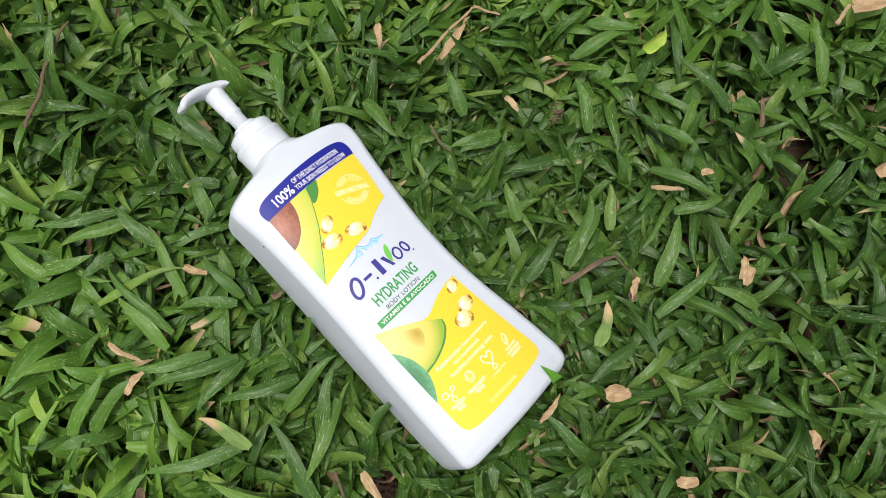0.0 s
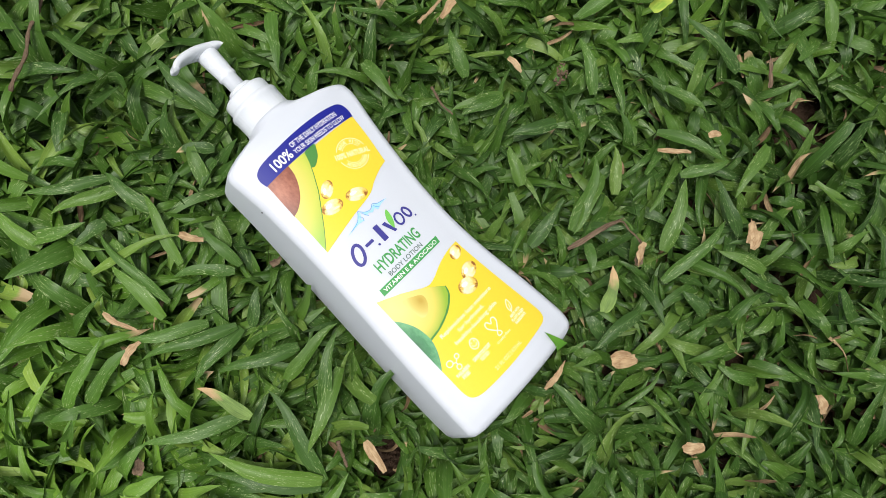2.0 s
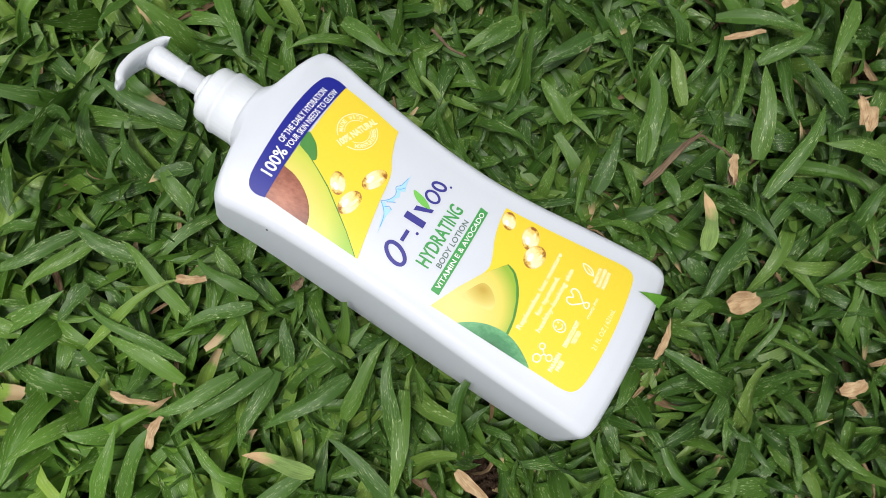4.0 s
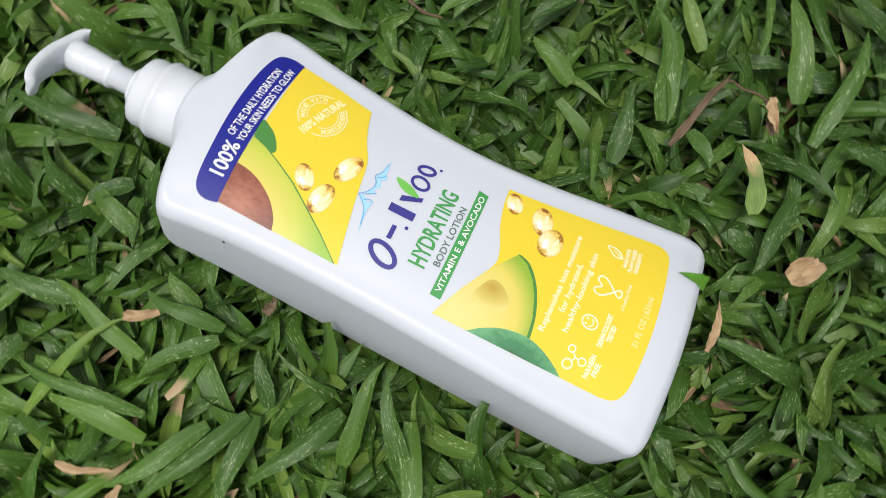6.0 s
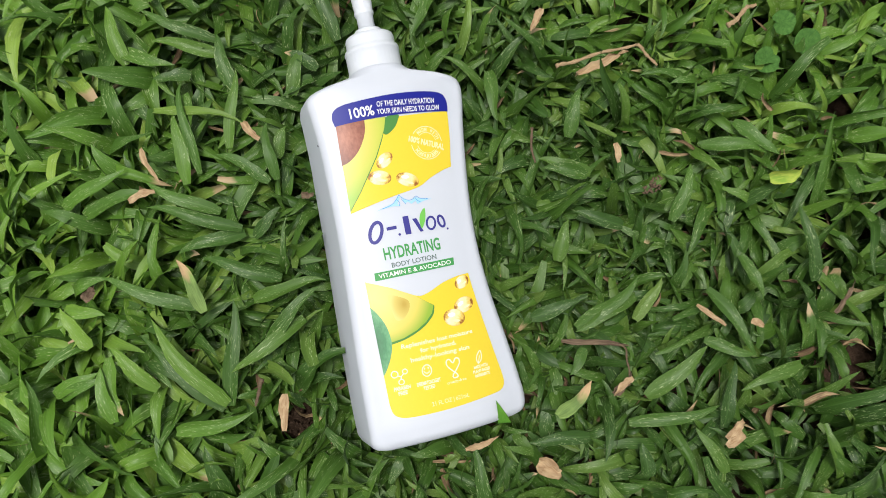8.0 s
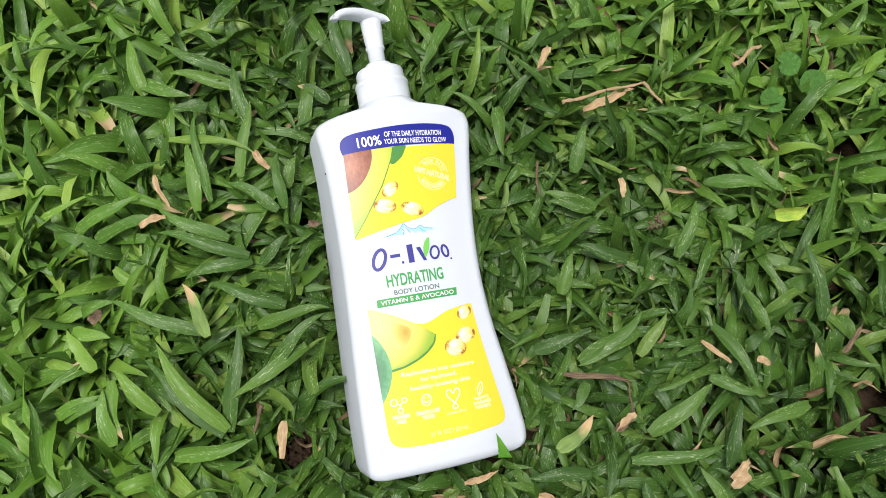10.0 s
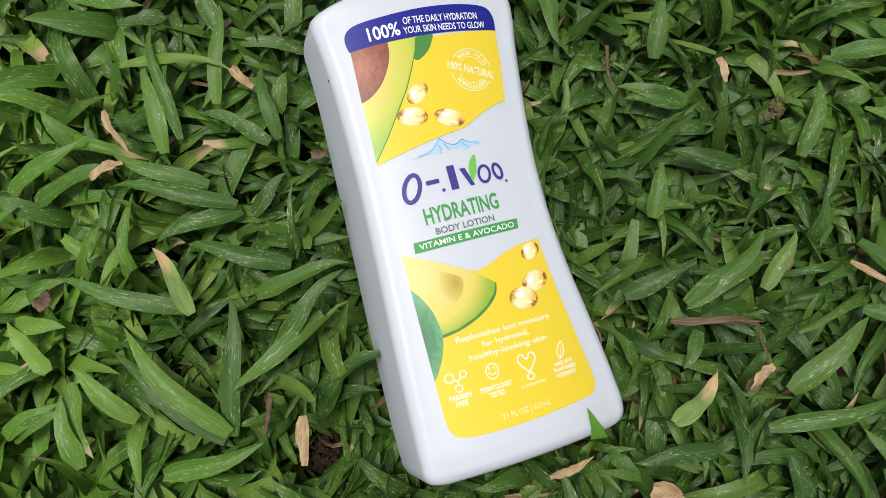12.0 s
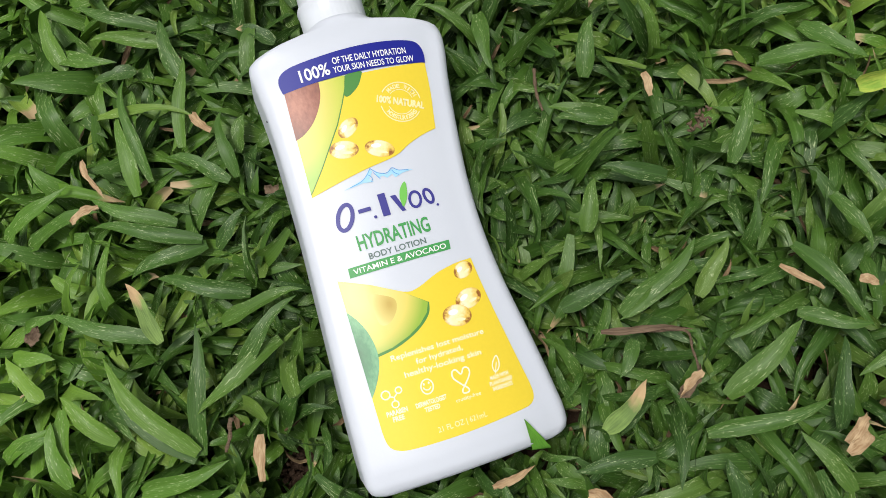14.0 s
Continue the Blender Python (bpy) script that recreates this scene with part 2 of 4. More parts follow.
def soil_material():
    m = material("soil_and_turf", (0.07, 0.045, 0.03), 0.95, 0.1)
    k = Nodes(m)
    co = k.add("ShaderNodeTexCoord").outputs["Object"]
    crumbs = k.noise(260.0, co, 6.0, 0.7)
    wide = k.noise(18.0, co, 3.0)
    earth = k.mix(crumbs, (0.022, 0.015, 0.010), (0.12, 0.075, 0.05))
    turf = k.mix(crumbs, (0.012, 0.040, 0.008), (0.06, 0.14, 0.025))
    sep = k.add("ShaderNodeSeparateXYZ")
    k.link(co, sep.inputs[0])
    r = k.math('SQRT', k.math('ADD', k.math('POWER', sep.outputs[0], 2.0), k.math('POWER', sep.outputs[1], 2.0)))
    far = k.math('MULTIPLY', k.math('SUBTRACT', k.math('ADD', r, k.math('MULTIPLY', wide, 0.3)), 0.58), 4.0, clamp=True)
    k.link(k.mix(far, earth, turf), k.b.inputs["Base Color"])
    k.bump(crumbs, 1.0, 0.004)
    return m


M_SOIL = soil_material()

# ---- the lotion bottle's frame: x across the label, y towards the pump, z out of the label ----
B_X, B_Y, B_N = Vector((0.6382, 0.6973, -0.3262)), Vector((-0.7069, 0.6987, 0.1102)), Vector((0.3047, 0.1603, 0.9389))
B_O = Vector((-0.0175, 0.0708, 0.0493))
B_POSE = Matrix((B_X, B_Y, B_N)).transposed().to_4x4()
B_POSE.translation = B_O
DEPTH = 50.0
BULGE, MIDDLE = 0.0047, -2.0  # the front swells across: z = -BULGE * (x - MIDDLE) ** 2
EDGE = 5.2  # rounding of the body's long edges
NECK_X, NECK_D = 1.6, -19.0
SECTION_Y = (-95.8, -94.8, -92.4, -86.8, -78, -55, -34, -14, 7, 28, 50, 62, 67.5, 71.5, 74.5, 78, 82)
SECTION_L = (-34.0, -36.6, -38.4, -39.0, -38.9, -38.2, -37.2, -36.2, -35.4, -35.2, -35.6, -36.6, -37.0, -35.4, -29.0, -16.0, -10.5)
SECTION_R = (34.6, 37.6, 39.5, 40.3, 39.4, 36.1, 32.7, 31.0, 31.4, 33.8, 37.3, 39.7, 40.0, 38.2, 32.0, 19.0, 14.5)
SECTION_D = (41.0, 43.0, 44.0, 45.0, 46.0, 47.5, 49.0, 50.0, 50.0, 47.5, 42.5, 38.5, 36.5, 35.0, 33.5, 32.0, 30.5)
SECTION_F = (5.0, 3.0, 1.0, 0.0, 0.0, 0.0, 0.0, 0.0, 0.0, 0.0, 0.0, 0.0, 0.3, 1.0, 2.2, 4.0, 5.5)


def smooth_keys(ys, keys, vals):
    """Catmull-Rom values at ys through the keys."""
    keys, vals = np.array(keys, float), np.array(vals, float)
    slope = np.gradient(vals, keys)
    i = np.clip(np.searchsorted(keys, ys, side="right") - 1, 0, len(keys) - 2)
    h = keys[i + 1] - keys[i]
    s = (ys - keys[i]) / h
    return ((2 * s**3 - 3 * s**2 + 1) * vals[i] + (s**3 - 2 * s**2 + s) * h * slope[i]
            + (3 * s**2 - 2 * s**3) * vals[i + 1] + (s**3 - s**2) * h * slope[i + 1])


# ---- small builders ----
def swell(bm):
    """Bends a flat printed piece on to the front of the bottle."""
    xs = [v.co.x * 1000 for v in bm.verts]
    if max(xs) - min(xs) > 3.5:
        for x in np.arange(math.ceil(min(xs) / 2.5) * 2.5, max(xs), 2.5):
            bmesh.ops.bisect_plane(bm, geom=bm.verts[:] + bm.edges[:] + bm.faces[:], plane_co=(x / 1000, 0, 0), plane_no=(1, 0, 0))
    for v in bm.verts:
        v.co.z += 0.0001 - BULGE * (v.co.x * 1000 - MIDDLE) ** 2 / 1000


def part(name, bm, mat, parent, label="", smooth=True):
    if parent is not None and parent.name == "body":
        swell(bm)
    me = bpy.data.meshes.new(name)
    bm.to_mesh(me)
    bm.free()
    me.materials.append(mat)
    for p in me.polygons:
        p.use_smooth = smooth
    ob = new(name, me)
    ob.parent = parent
    if label:
        tagged(ob, label)
    return ob


def mm(x, y, z):
    return Vector((x / 1000, y / 1000, z / 1000))


def rings(loops, cap_first=True, cap_last=True):
    bm = bmesh.new()
    rows = [[bm.verts.new(p) for p in loop] for loop in loops]
    n = len(rows[0])
    for a, b in zip(rows, rows[1:]):
        for i in range(n):
            bm.faces.new((a[i], a[(i + 1) % n], b[(i + 1) % n], b[i]))
    if cap_first:
        bm.faces.new(rows[0][::-1])
    if cap_last:
        bm.faces.new(rows[-1])
    bmesh.ops.recalc_face_normals(bm, faces=bm.faces)
    return bm


def turned(profile, cx, cz, sides=48, cap_first=True, cap_last=True):
    """A body turned round the bottle's axis: profile of (radius, y)."""
    return rings([[mm(cx + r * math.cos(a), y, cz + r * math.sin(a)) for a in np.linspace(0, 2 * math.pi, sides, endpoint=False)]
                  for r, y in profile], cap_first, cap_last)


def curve_points(points, steps=6, closed=True):
    """A smooth line through the points (Catmull-Rom)."""
    out, n = [], len(points)
    P = [Vector(p) for p in points]
    for i in range(n if closed else n - 1):
        a, b, c, d = ((P[(i + k) % n] if closed else P[min(max(i + k, 0), n - 1)]) for k in (-1, 0, 1, 2))
        for s in range(steps):
            q = s / steps
            out.append(0.5 * (2 * b + (c - a) * q + (2 * a - 5 * b + 4 * c - d) * q * q + (3 * b - a - 3 * c + d) * q**3))
    if not closed:
        out.append(P[-1])
    return out


def flat(points, h):
    bm = bmesh.new()
    f = bm.faces.new([bm.verts.new(mm(p[0], p[1], h)) for p in points])
    f.normal_update()
    if f.normal.z < 0:
        f.normal_flip()
    bmesh.ops.triangulate(bm, faces=[f])
    return bm


def oval(cx, cy, rx, ry, turn=0.0, n=28, a0=0.0, a1=2 * math.pi):
    c, s = math.cos(radians(turn)), math.sin(radians(turn))
    out = []
    for a in np.linspace(a0, a1, n, endpoint=a1 - a0 < 6.28):
        x, y = rx * math.cos(a), ry * math.sin(a)
        out.append((cx + x * c - y * s, cy + x * s + y * c))
    return out


def stroke(points, width, h, closed=False):
    """A printed line of even width along the points."""
    bm = bmesh.new()
    P = [Vector((p[0], p[1])) for p in points]
    n = len(P)
    rows = []
    for i in range(n):
        a = P[(i - 1) % n] if closed or i else P[i]
        b = P[(i + 1) % n] if closed or i < n - 1 else P[i]
        d = (b - a).normalized()
        q = Vector((-d.y, d.x)) * width / 2
        rows.append((bm.verts.new(mm(*(P[i] + q), h)), bm.verts.new(mm(*(P[i] - q), h))))
    for i in range(n if closed else n - 1):
        a, b = rows[i], rows[(i + 1) % n]
        bm.faces.new((a[1], b[1], b[0], a[0]))
    return bm


def joined(*meshes):
    out = bmesh.new()
    for bm in meshes:
        me = bpy.data.meshes.new("piece")
        bm.to_mesh(me)
        bm.free()
        out.from_mesh(me)
        bpy.data.meshes.remove(me)
    return out


def words(text, x0, x1, y0, y1, h, bold=0.0, turn=0.0, spacing=1.0):
    """The text as a mesh that fills the box x0..x1, y0..y1 of the label, then turned round its middle."""
    cu = bpy.data.curves.new("words", 'FONT')
    cu.body, cu.offset, cu.space_character, cu.resolution_u = text, bold, spacing, 3
    ob = new("words", cu)
    bpy.context.view_layer.update()
    me = bpy.data.meshes.new_from_object(ob.evaluated_get(bpy.context.evaluated_depsgraph_get()))
    bpy.data.objects.remove(ob)
    bm = bmesh.new()
    bm.from_mesh(me)
    bpy.data.meshes.remove(me)
    xs, ys = [v.co.x for v in bm.verts], [v.co.y for v in bm.verts]
    c, s = math.cos(radians(turn)), math.sin(radians(turn))
    for v in bm.verts:
        px = ((v.co.x - min(xs)) / (max(xs) - min(xs)) - 0.5) * (x1 - x0)
        py = ((v.co.y - min(ys)) / (max(ys) - min(ys)) - 0.5) * (y1 - y0)
        v.co = mm((x0 + x1) / 2 + px * c - py * s, (y0 + y1) / 2 + px * s + py * c, h)
    return bm


# ---- ground ----
def ground_sheet():
    steps = np.concatenate([np.linspace(0, 0.62, 63), [0.8, 1.2, 2, 5, 15, 60, 250]])
    bm = bmesh.new()
    axis = np.concatenate([-steps[:0:-1], steps])
    grid = [[bm.verts.new((x, y + 0.0, -0.024 + (0.006 * noise.noise((x * 28, y * 28, 0.3)) + 0.003 * noise.noise((x * 90, y * 90, 1.3)))
                           * (1 if max(abs(x), abs(y)) < 0.7 else 0))) for x in axis] for y in axis]
    for r0, r1 in zip(grid, grid[1:]):
        for i in range(len(axis) - 1):
            bm.faces.new((r0[i], r0[i + 1], r1[i + 1], r1[i]))
    return bm


ground = part("ground", ground_sheet(), M_SOIL, None)
tagged(ground, "dark crumbly soil under the lawn, reaching to the horizon", "ground", kind="structure")


# ---- the bottle ----
def rad_of(r, l, lo, hi, round_up):
    """Corner radius of a cross-section: small on the body, growing to a full round at the neck."""
    full = min(r - l, lo - hi) / 2
    return min(EDGE + (full - EDGE) * round_up, (r - l) / 2 - 0.2, (lo - hi) / 2 - 0.2)


def bottle_body():
    ys = np.concatenate([np.linspace(-95.8, -86.8, 10)[:-1], np.linspace(-86.8, 62, 44)[:-1], np.linspace(62, 82, 15)])
    L, R = (smooth_keys(ys, SECTION_Y, v) for v in (SECTION_L, SECTION_R))
    F, D = np.interp(ys, SECTION_Y, SECTION_F), smooth_keys(ys, SECTION_Y, SECTION_D)
    loops = []
    for y, l, r, f, deep in zip(ys, L, R, F, D):
        round_up = min(max((y - 68) / 14, 0), 1)
        lo, hi = -f, -deep
        rad = rad_of(r, l, lo, hi, round_up)
        low = min(BULGE * (r - rad_of(r, l, lo, hi, round_up) - MIDDLE) ** 2, 8.0) * (1 - round_up), min(BULGE * (l + rad_of(r, l, lo, hi, round_up) - MIDDLE) ** 2, 8.0) * (1 - round_up)
        loop = []
        for a in np.linspace(0, 90, 9):
            loop.append(mm(r - rad + rad * math.cos(radians(a)), y, lo - low[0] - rad + rad * math.sin(radians(a))))
        for x in np.linspace(r - rad, l + rad, 18)[1:-1]:
            loop.append(mm(x, y, lo - BULGE * (x - MIDDLE) ** 2 * (1 - round_up)))
        for a in np.linspace(90, 180, 9):
            loop.append(mm(l + rad + rad * math.cos(radians(a)), y, lo - low[1] - rad + rad * math.sin(radians(a))))
        for cx, a0 in ((l + rad, 180), (r - rad, 270)):
            for a in np.linspace(a0, a0 + 90, 9):
                loop.append(mm(cx + rad * math.cos(radians(a)), y, hi + rad + rad * math.sin(radians(a))))
        loops.append(loop)
    return rings(loops)


bottle = new("lotion_bottle")
bottle.matrix_world = B_POSE
tagged(bottle, "white plastic lotion pump bottle with yellow label lying on grass", "bottle")
body = part("body", bottle_body(), M_WHITE, bottle, "smooth white plastic bottle body with a waisted side")
part("neck", turned(((11.5, 78.5), (11.8, 82.0)), NECK_X, NECK_D, 40), M_WHITE, bottle)


def ribbed_collar():
    """The screw collar: a plain foot, a finely ribbed skirt and a stepped, rounded top."""
    profile = ((12.2, 79.0, 0), (13.1, 79.3, 0), (13.5, 80.2, 0), (13.4, 81.6, 0), (13.1, 82.0, 1), (13.1, 90.4, 1), (13.4, 90.8, 0), (13.4, 91.6, 0), (12.9, 92.8, 0), (12.2, 93.4, 0),
               (11.9, 94.0, 0), (11.9, 97.4, 0), (11.4, 98.8, 0), (10.2, 99.6, 0), (8.4, 99.9, 0), (6.5, 100.0, 0))
    loops = []
    for r, y, ribbed in profile:
        loops.append([mm(NECK_X + (r + 0.025 * ribbed * math.cos(40 * a)) * math.cos(a), y, NECK_D + (r + 0.025 * ribbed * math.cos(40 * a)) * math.sin(a))
                      for a in np.linspace(0, 2 * math.pi, 240, endpoint=False)])
    return rings(loops)


part("collar", ribbed_collar(), M_PUMP, bottle, "finely ribbed white screw collar")
part("collar_lip", turned(((6.9, 99.2), (6.8, 101.6), (6.0, 102.5), (4.2, 102.6)), NECK_X, NECK_D, 32), M_PUMP, bottle)
part("pump_stem", turned(((4.1, 101.0), (4.1, 109.2), (4.6, 109.7), (4.8, 110.2), (4.8, 111.2), (4.5, 111.7), (4.7, 114.0), (5.2, 122.0), (5.3, 125.4)), NECK_X, NECK_D, 32),
     M_PUMP, bottle, "translucent white pump stem")


def pump_head():
    """A thin-edged thumb plate that flares behind the stem and runs out into a spout, which hooks down to its mouth."""
    way = curve_points([(7.6, 124.4, -21.6), (6.6, 125.4, -21.0), (3.0, 126.4, -19.4), (-4.0, 127.6, -16.0), (-10.0, 127.5, -13.2), (-15.0, 126.5, -11.0), (-17.8, 125.0, -9.8), (-18.7, 123.6, -9.4)], 5, False)
    loops = []
    for i, p in enumerate(way):
        s = i / (len(way) - 1)
        d = (way[min(i + 1, len(way) - 1)] - way[max(i - 1, 0)]).normalized()
        side = Vector((0.35, 0, 1.0))
        side = (side - d * side.dot(d)).normalized()
        up = side.cross(d).normalized()
        w = 7.4 - 4.2 * s ** 0.9
        t = 0.5 + 2.3 * min(s / 0.22, 1.0) - 0.8 * s
        loop = []
        for a in np.linspace(0, 2 * math.pi, 24, endpoint=False):
            c, q = math.copysign(abs(math.cos(a)) ** 0.75, math.cos(a)), math.copysign(abs(math.sin(a)) ** 0.75, math.sin(a))
            # the underside hollows out between two thin edges
            hollow = 0.55 * t * (1 - abs(c)) if q < 0 else 0.0
            loop.append(mm(*(p + side * w * c + up * (t * q + hollow))))
        loops.append(loop)
    return rings(loops)


part("pump_head", pump_head(), M_PUMP, bottle, "curved white pump spout with a flared thumb plate")

# printed label, layer on layer, a tenth of a millimetre apart
LABEL_RIGHT = [(28.2, 55.0), (26.6, 42.0), (24.0, 28.2), (22.4, 14.0), (21.4, 0.0), (21.0, -12.0), (21.4, -23.1), (23.2, -39.0), (26.1, -58.0), (28.6, -73.0)]
edge = [tuple(p) for p in curve_points([Vector((*p, 0)) for p in LABEL_RIGHT], 4, False)]
upper_right = [p[:2] for p in edge if p[1] > 28.0]
lower_right = [p[:2] for p in edge if p[1] < -23.0]
wave_up = [p[:2] for p in curve_points([Vector((*p, 0)) for p in ((23.9, 28.2), (18.4, 26.8), (11.9, 24.3), (5.2, 21.0), (-6.5, 19.0), (-18.3, 16.6), (-28.2, 14.4))], 4, False)]
wave_low = [p[:2] for p in curve_points([Vector((*p, 0)) for p in ((-28.2, -17.5), (-17.5, -22.4), (-6.7, -28.2), (-1.2, -28.2), (7.2, -25.0), (15.1, -23.4), (21.4, -23.1))], 4, False)]
foot = [p[:2] for p in curve_points([Vector((*p, 0)) for p in ((28.6, -73.0), (28.8, -77.6), (26.8, -80.6), (21.0, -81.6), (0.0, -82.6), (-18.0, -82.3), (-24.6, -81.2), (-27.6, -78.6), (-28.4, -74.0))], 4, False)]
label_upper = part("label_upper", flat(upper_right + wave_up[1:] + [(-27.1, 55.0)], 0.12), M_YELLOW, body, "glossy yellow upper label")
label_lower = part("label_lower", flat(wave_low + lower_right[1:] + foot[1:], 0.12), M_YELLOW, body, "glossy yellow lower label")
band = [p[:2] for p in curve_points([Vector((*p, 0)) for p in ((28.3, 54.6), (28.9, 59.0), (27.6, 62.8), (23.5, 64.6), (14.0, 65.6), (1.0, 65.7), (-14.0, 64.8), (-22.9, 63.8), (-26.9, 61.8), (-28.1, 58.6), (-27.5, 54.8))], 4, False)]
arch = [(x, 54.8 + 1.1 * (1 - (x / 28) ** 2)) for x in np.linspace(-26, 27, 12)]
part("label_band", flat(band + arch, 0.30), M_BLUE, body, "navy blue band across the label's top")

# upper picture: cut avocado with its stone, a leaf and three capsules
part("avocado_skin", flat([(-28.2, 15.3), (-26.9, 16.8), (-21.8, 23.3), (-16.6, 30.7), (-11.6, 37.8), (-7.6, 45.3), (-5.2, 50.4), (-3.6, 55.4), (-12.0, 55.4), (-27.0, 40.0)], 0.16), M_SKIN, body)
part("avocado_flesh", flat([(-28.2, 15.8), (-26.9, 17.3), (-22.0, 23.6), (-16.9, 31.0), (-12.0, 38.0), (-8.0, 45.4), (-5.5, 50.5), (-3.9, 55.6), (-12.0, 55.6), (-27.1, 55.2), (-27.6, 36)], 0.20), M_FLESH, body)
part("avocado_stone", flat([p[:2] for p in curve_points([Vector((*p, 0)) for p in ((-27.8, 36.6), (-24.4, 37.8), (-20.2, 41.0), (-16.8, 45.6), (-14.6, 50.6), (-13.9, 55.6))], 4, False)] + [(-27.1, 55.2)], 0.24), M_PIT, body)
part("avocado_leaf", flat([p[:2] for p in curve_points([Vector((*p, 0)) for p in ((-3.9, 55.4), (2.4, 55.8), (1.6, 53.0), (-0.6, 50.0), (-4.6, 47.4), (-6.3, 48.4), (-5.0, 51.8))])], 0.14), M_SKIN, body)


def capsule(cx, cy, rx, ry, turn, h):
    """A printed gold capsule: amber ends, a clear middle and a highlight."""
    c, s = math.cos(radians(turn)), math.sin(radians(turn))
    part("capsule", flat(oval(cx, cy, rx, ry, turn), h), capsule_ink(cx, cy, rx, ry, turn), body)
    part("capsule_shine", flat(oval(cx - rx * 0.26 * c - ry * 0.30 * s, cy - rx * 0.26 * s + ry * 0.30 * c, rx * 0.34, ry * 0.26, turn + 12), h + 0.04), M_PAPER, body)
    part("capsule_glow", flat(oval(cx + rx * 0.22 * c + ry * 0.36 * s, cy + rx * 0.22 * s - ry * 0.36 * c, rx * 0.34, ry * 0.15, turn), h + 0.04), M_SHINE, body)


capsule(-8.4, 35.8, 4.6, 2.9, 35, 0.13)
capsule(-12.2, 28.2, 5.4, 3.4, -12, 0.13)
capsule(0.6, 25.2, 5.6, 3.2, -22, 0.18)
capsule(17.0, -26.6, 4.0, 2.9, 20, 0.15)
capsule(15.6, -37.2, 5.3, 3.6, 12, 0.15)
capsule(9.5, -42.0, 5.5, 4.0, -14, 0.30)

# lower picture: an avocado wedge and a whole avocado
slice_edge = [p[:2] for p in curve_points([Vector((*p, 0)) for p in ((1.0, -34.4), (-0.2, -38.2), (-4.0, -41.8), (-9.0, -44.6), (-16.2, -47.0), (-25.5, -48.2))], 4, False)]
part("wedge_skin", flat([(-28.2, -17.6), (-17.5, -22.3), (-8.0, -27.6)] + slice_edge + [(-28.3, -48)], 0.16), M_SKIN, body)
part("wedge_flesh", flat([(-28.2, -17.6), (-17.5, -22.3), (-8.0, -27.6), (0.6, -34.2), (-0.9, -37.7), (-4.6, -41.1), (-9.4, -43.8), (-16.2, -46.1), (-25.5, -47.2), (-28.3, -47)], 0.20), M_SLICE, body)
part("wedge_hollow", flat([p[:2] for p in curve_points([Vector((*p, 0)) for p in ((-19.4, -25.6), (-14.0, -27.4), (-10.6, -30.0), (-11.2, -33.8), (-14.6, -37.4), (-18.0, -37.2), (-19.0, -32.0))])], 0.24), M_HOLLOW, body)
part("whole_avocado", flat([p[:2] for p in curve_points([Vector((*p, 0)) for p in ((-28.3, -29.2), (-25.6, -33.0), (-23.2, -38.2), (-22.1, -43.6), (-22.2, -48.6), (-23.8, -53.6), (-26.4, -58.4), (-28.4, -61.1))], 4, False)], 0.28), M_WHOLE, body)

# mountain, wordmark as plain shapes, and the words
part("mountain_mark", joined(flat([(-16.6, 13.4), (-12.0, 14.6), (-8.4, 15.6), (-5.6, 18.6), (-4.6, 17.6), (-6.6, 15.0), (-5.2, 13.6), (-9.0, 14.2)], 0.14),
                             flat([(-4.2, 18.2), (-2.4, 16.0), (0.2, 15.2), (2.6, 16.6), (5.0, 15.4), (10.4, 14.6), (6.0, 14.2), (3.0, 13.2), (2.2, 14.8), (0.0, 13.8), (-1.4, 15.0), (-3.2, 14.6)], 0.14)),
     M_SKYBLUE, body, "light blue mountain ridge print")
RIDGES = (((-14.0, 13.9), (-9.6, 14.9), (-6.8, 16.9), (-5.2, 18.9)), ((-5.2, 18.9), (-3.4, 16.9), (-1.0, 15.7), (1.0, 15.9), (2.8, 17.0), (4.8, 15.6), (8.6, 14.9)),
          ((-6.4, 16.6), (-5.4, 15.2), (-6.0, 13.8)), ((-4.4, 17.0), (-3.4, 15.4), (-2.6, 14.0)), ((2.4, 16.2), (3.2, 14.9), (4.6, 13.9)))
part("ridge_lines", joined(*(stroke([p[:2] for p in curve_points([Vector((*p, 0)) for p in line], 4, False)], 0.28, 0.2) for line in RIDGES)), M_RIDGE, body)
MARK = (stroke(oval(-19.0, 3.8, 2.6, 4.8, -24), 1.5, 0.2, True), flat([(-13.9, 5.2), (-9.2, 5.2), (-9.2, 3.7), (-13.9, 3.7)], 0.2), flat(oval(-8.4, 0.9, 0.6, 0.6), 0.2),
        flat([(-5.6, 8.7), (-2.8, 8.7), (-2.8, 0.2), (-5.6, 0.2)], 0.2), flat([(-1.2, 6.9), (0.9, 6.9), (3.2, 0.3), (1.6, 0.3)], 0.2),
        stroke(oval(7.6, 3.4, 2.1, 2.9, -10), 1.0, 0.2, True), stroke(oval(12.9, 3.4, 1.5, 2.7, 12), 1.1, 0.2, True), flat(oval(15.4, -0.6, 0.5, 0.5), 0.2))
for shape in MARK:
    part("wordmark_shape", shape, M_NAVY, body, "navy blue shape of the wordmark")
part("leaf_mark", flat([p[:2] for p in curve_points([Vector((*p, 0)) for p in ((2.5, 1.8), (2.2, 5.4), (3.4, 8.8), (5.8, 10.8), (5.6, 7.2), (4.4, 4.0))])], 0.26), M_LEAFINK, body)
part("title_text", words("HYDRATING", -17.5, 9.9, -9.6, -3.8, 0.16, 0.022), M_GREEN, body)
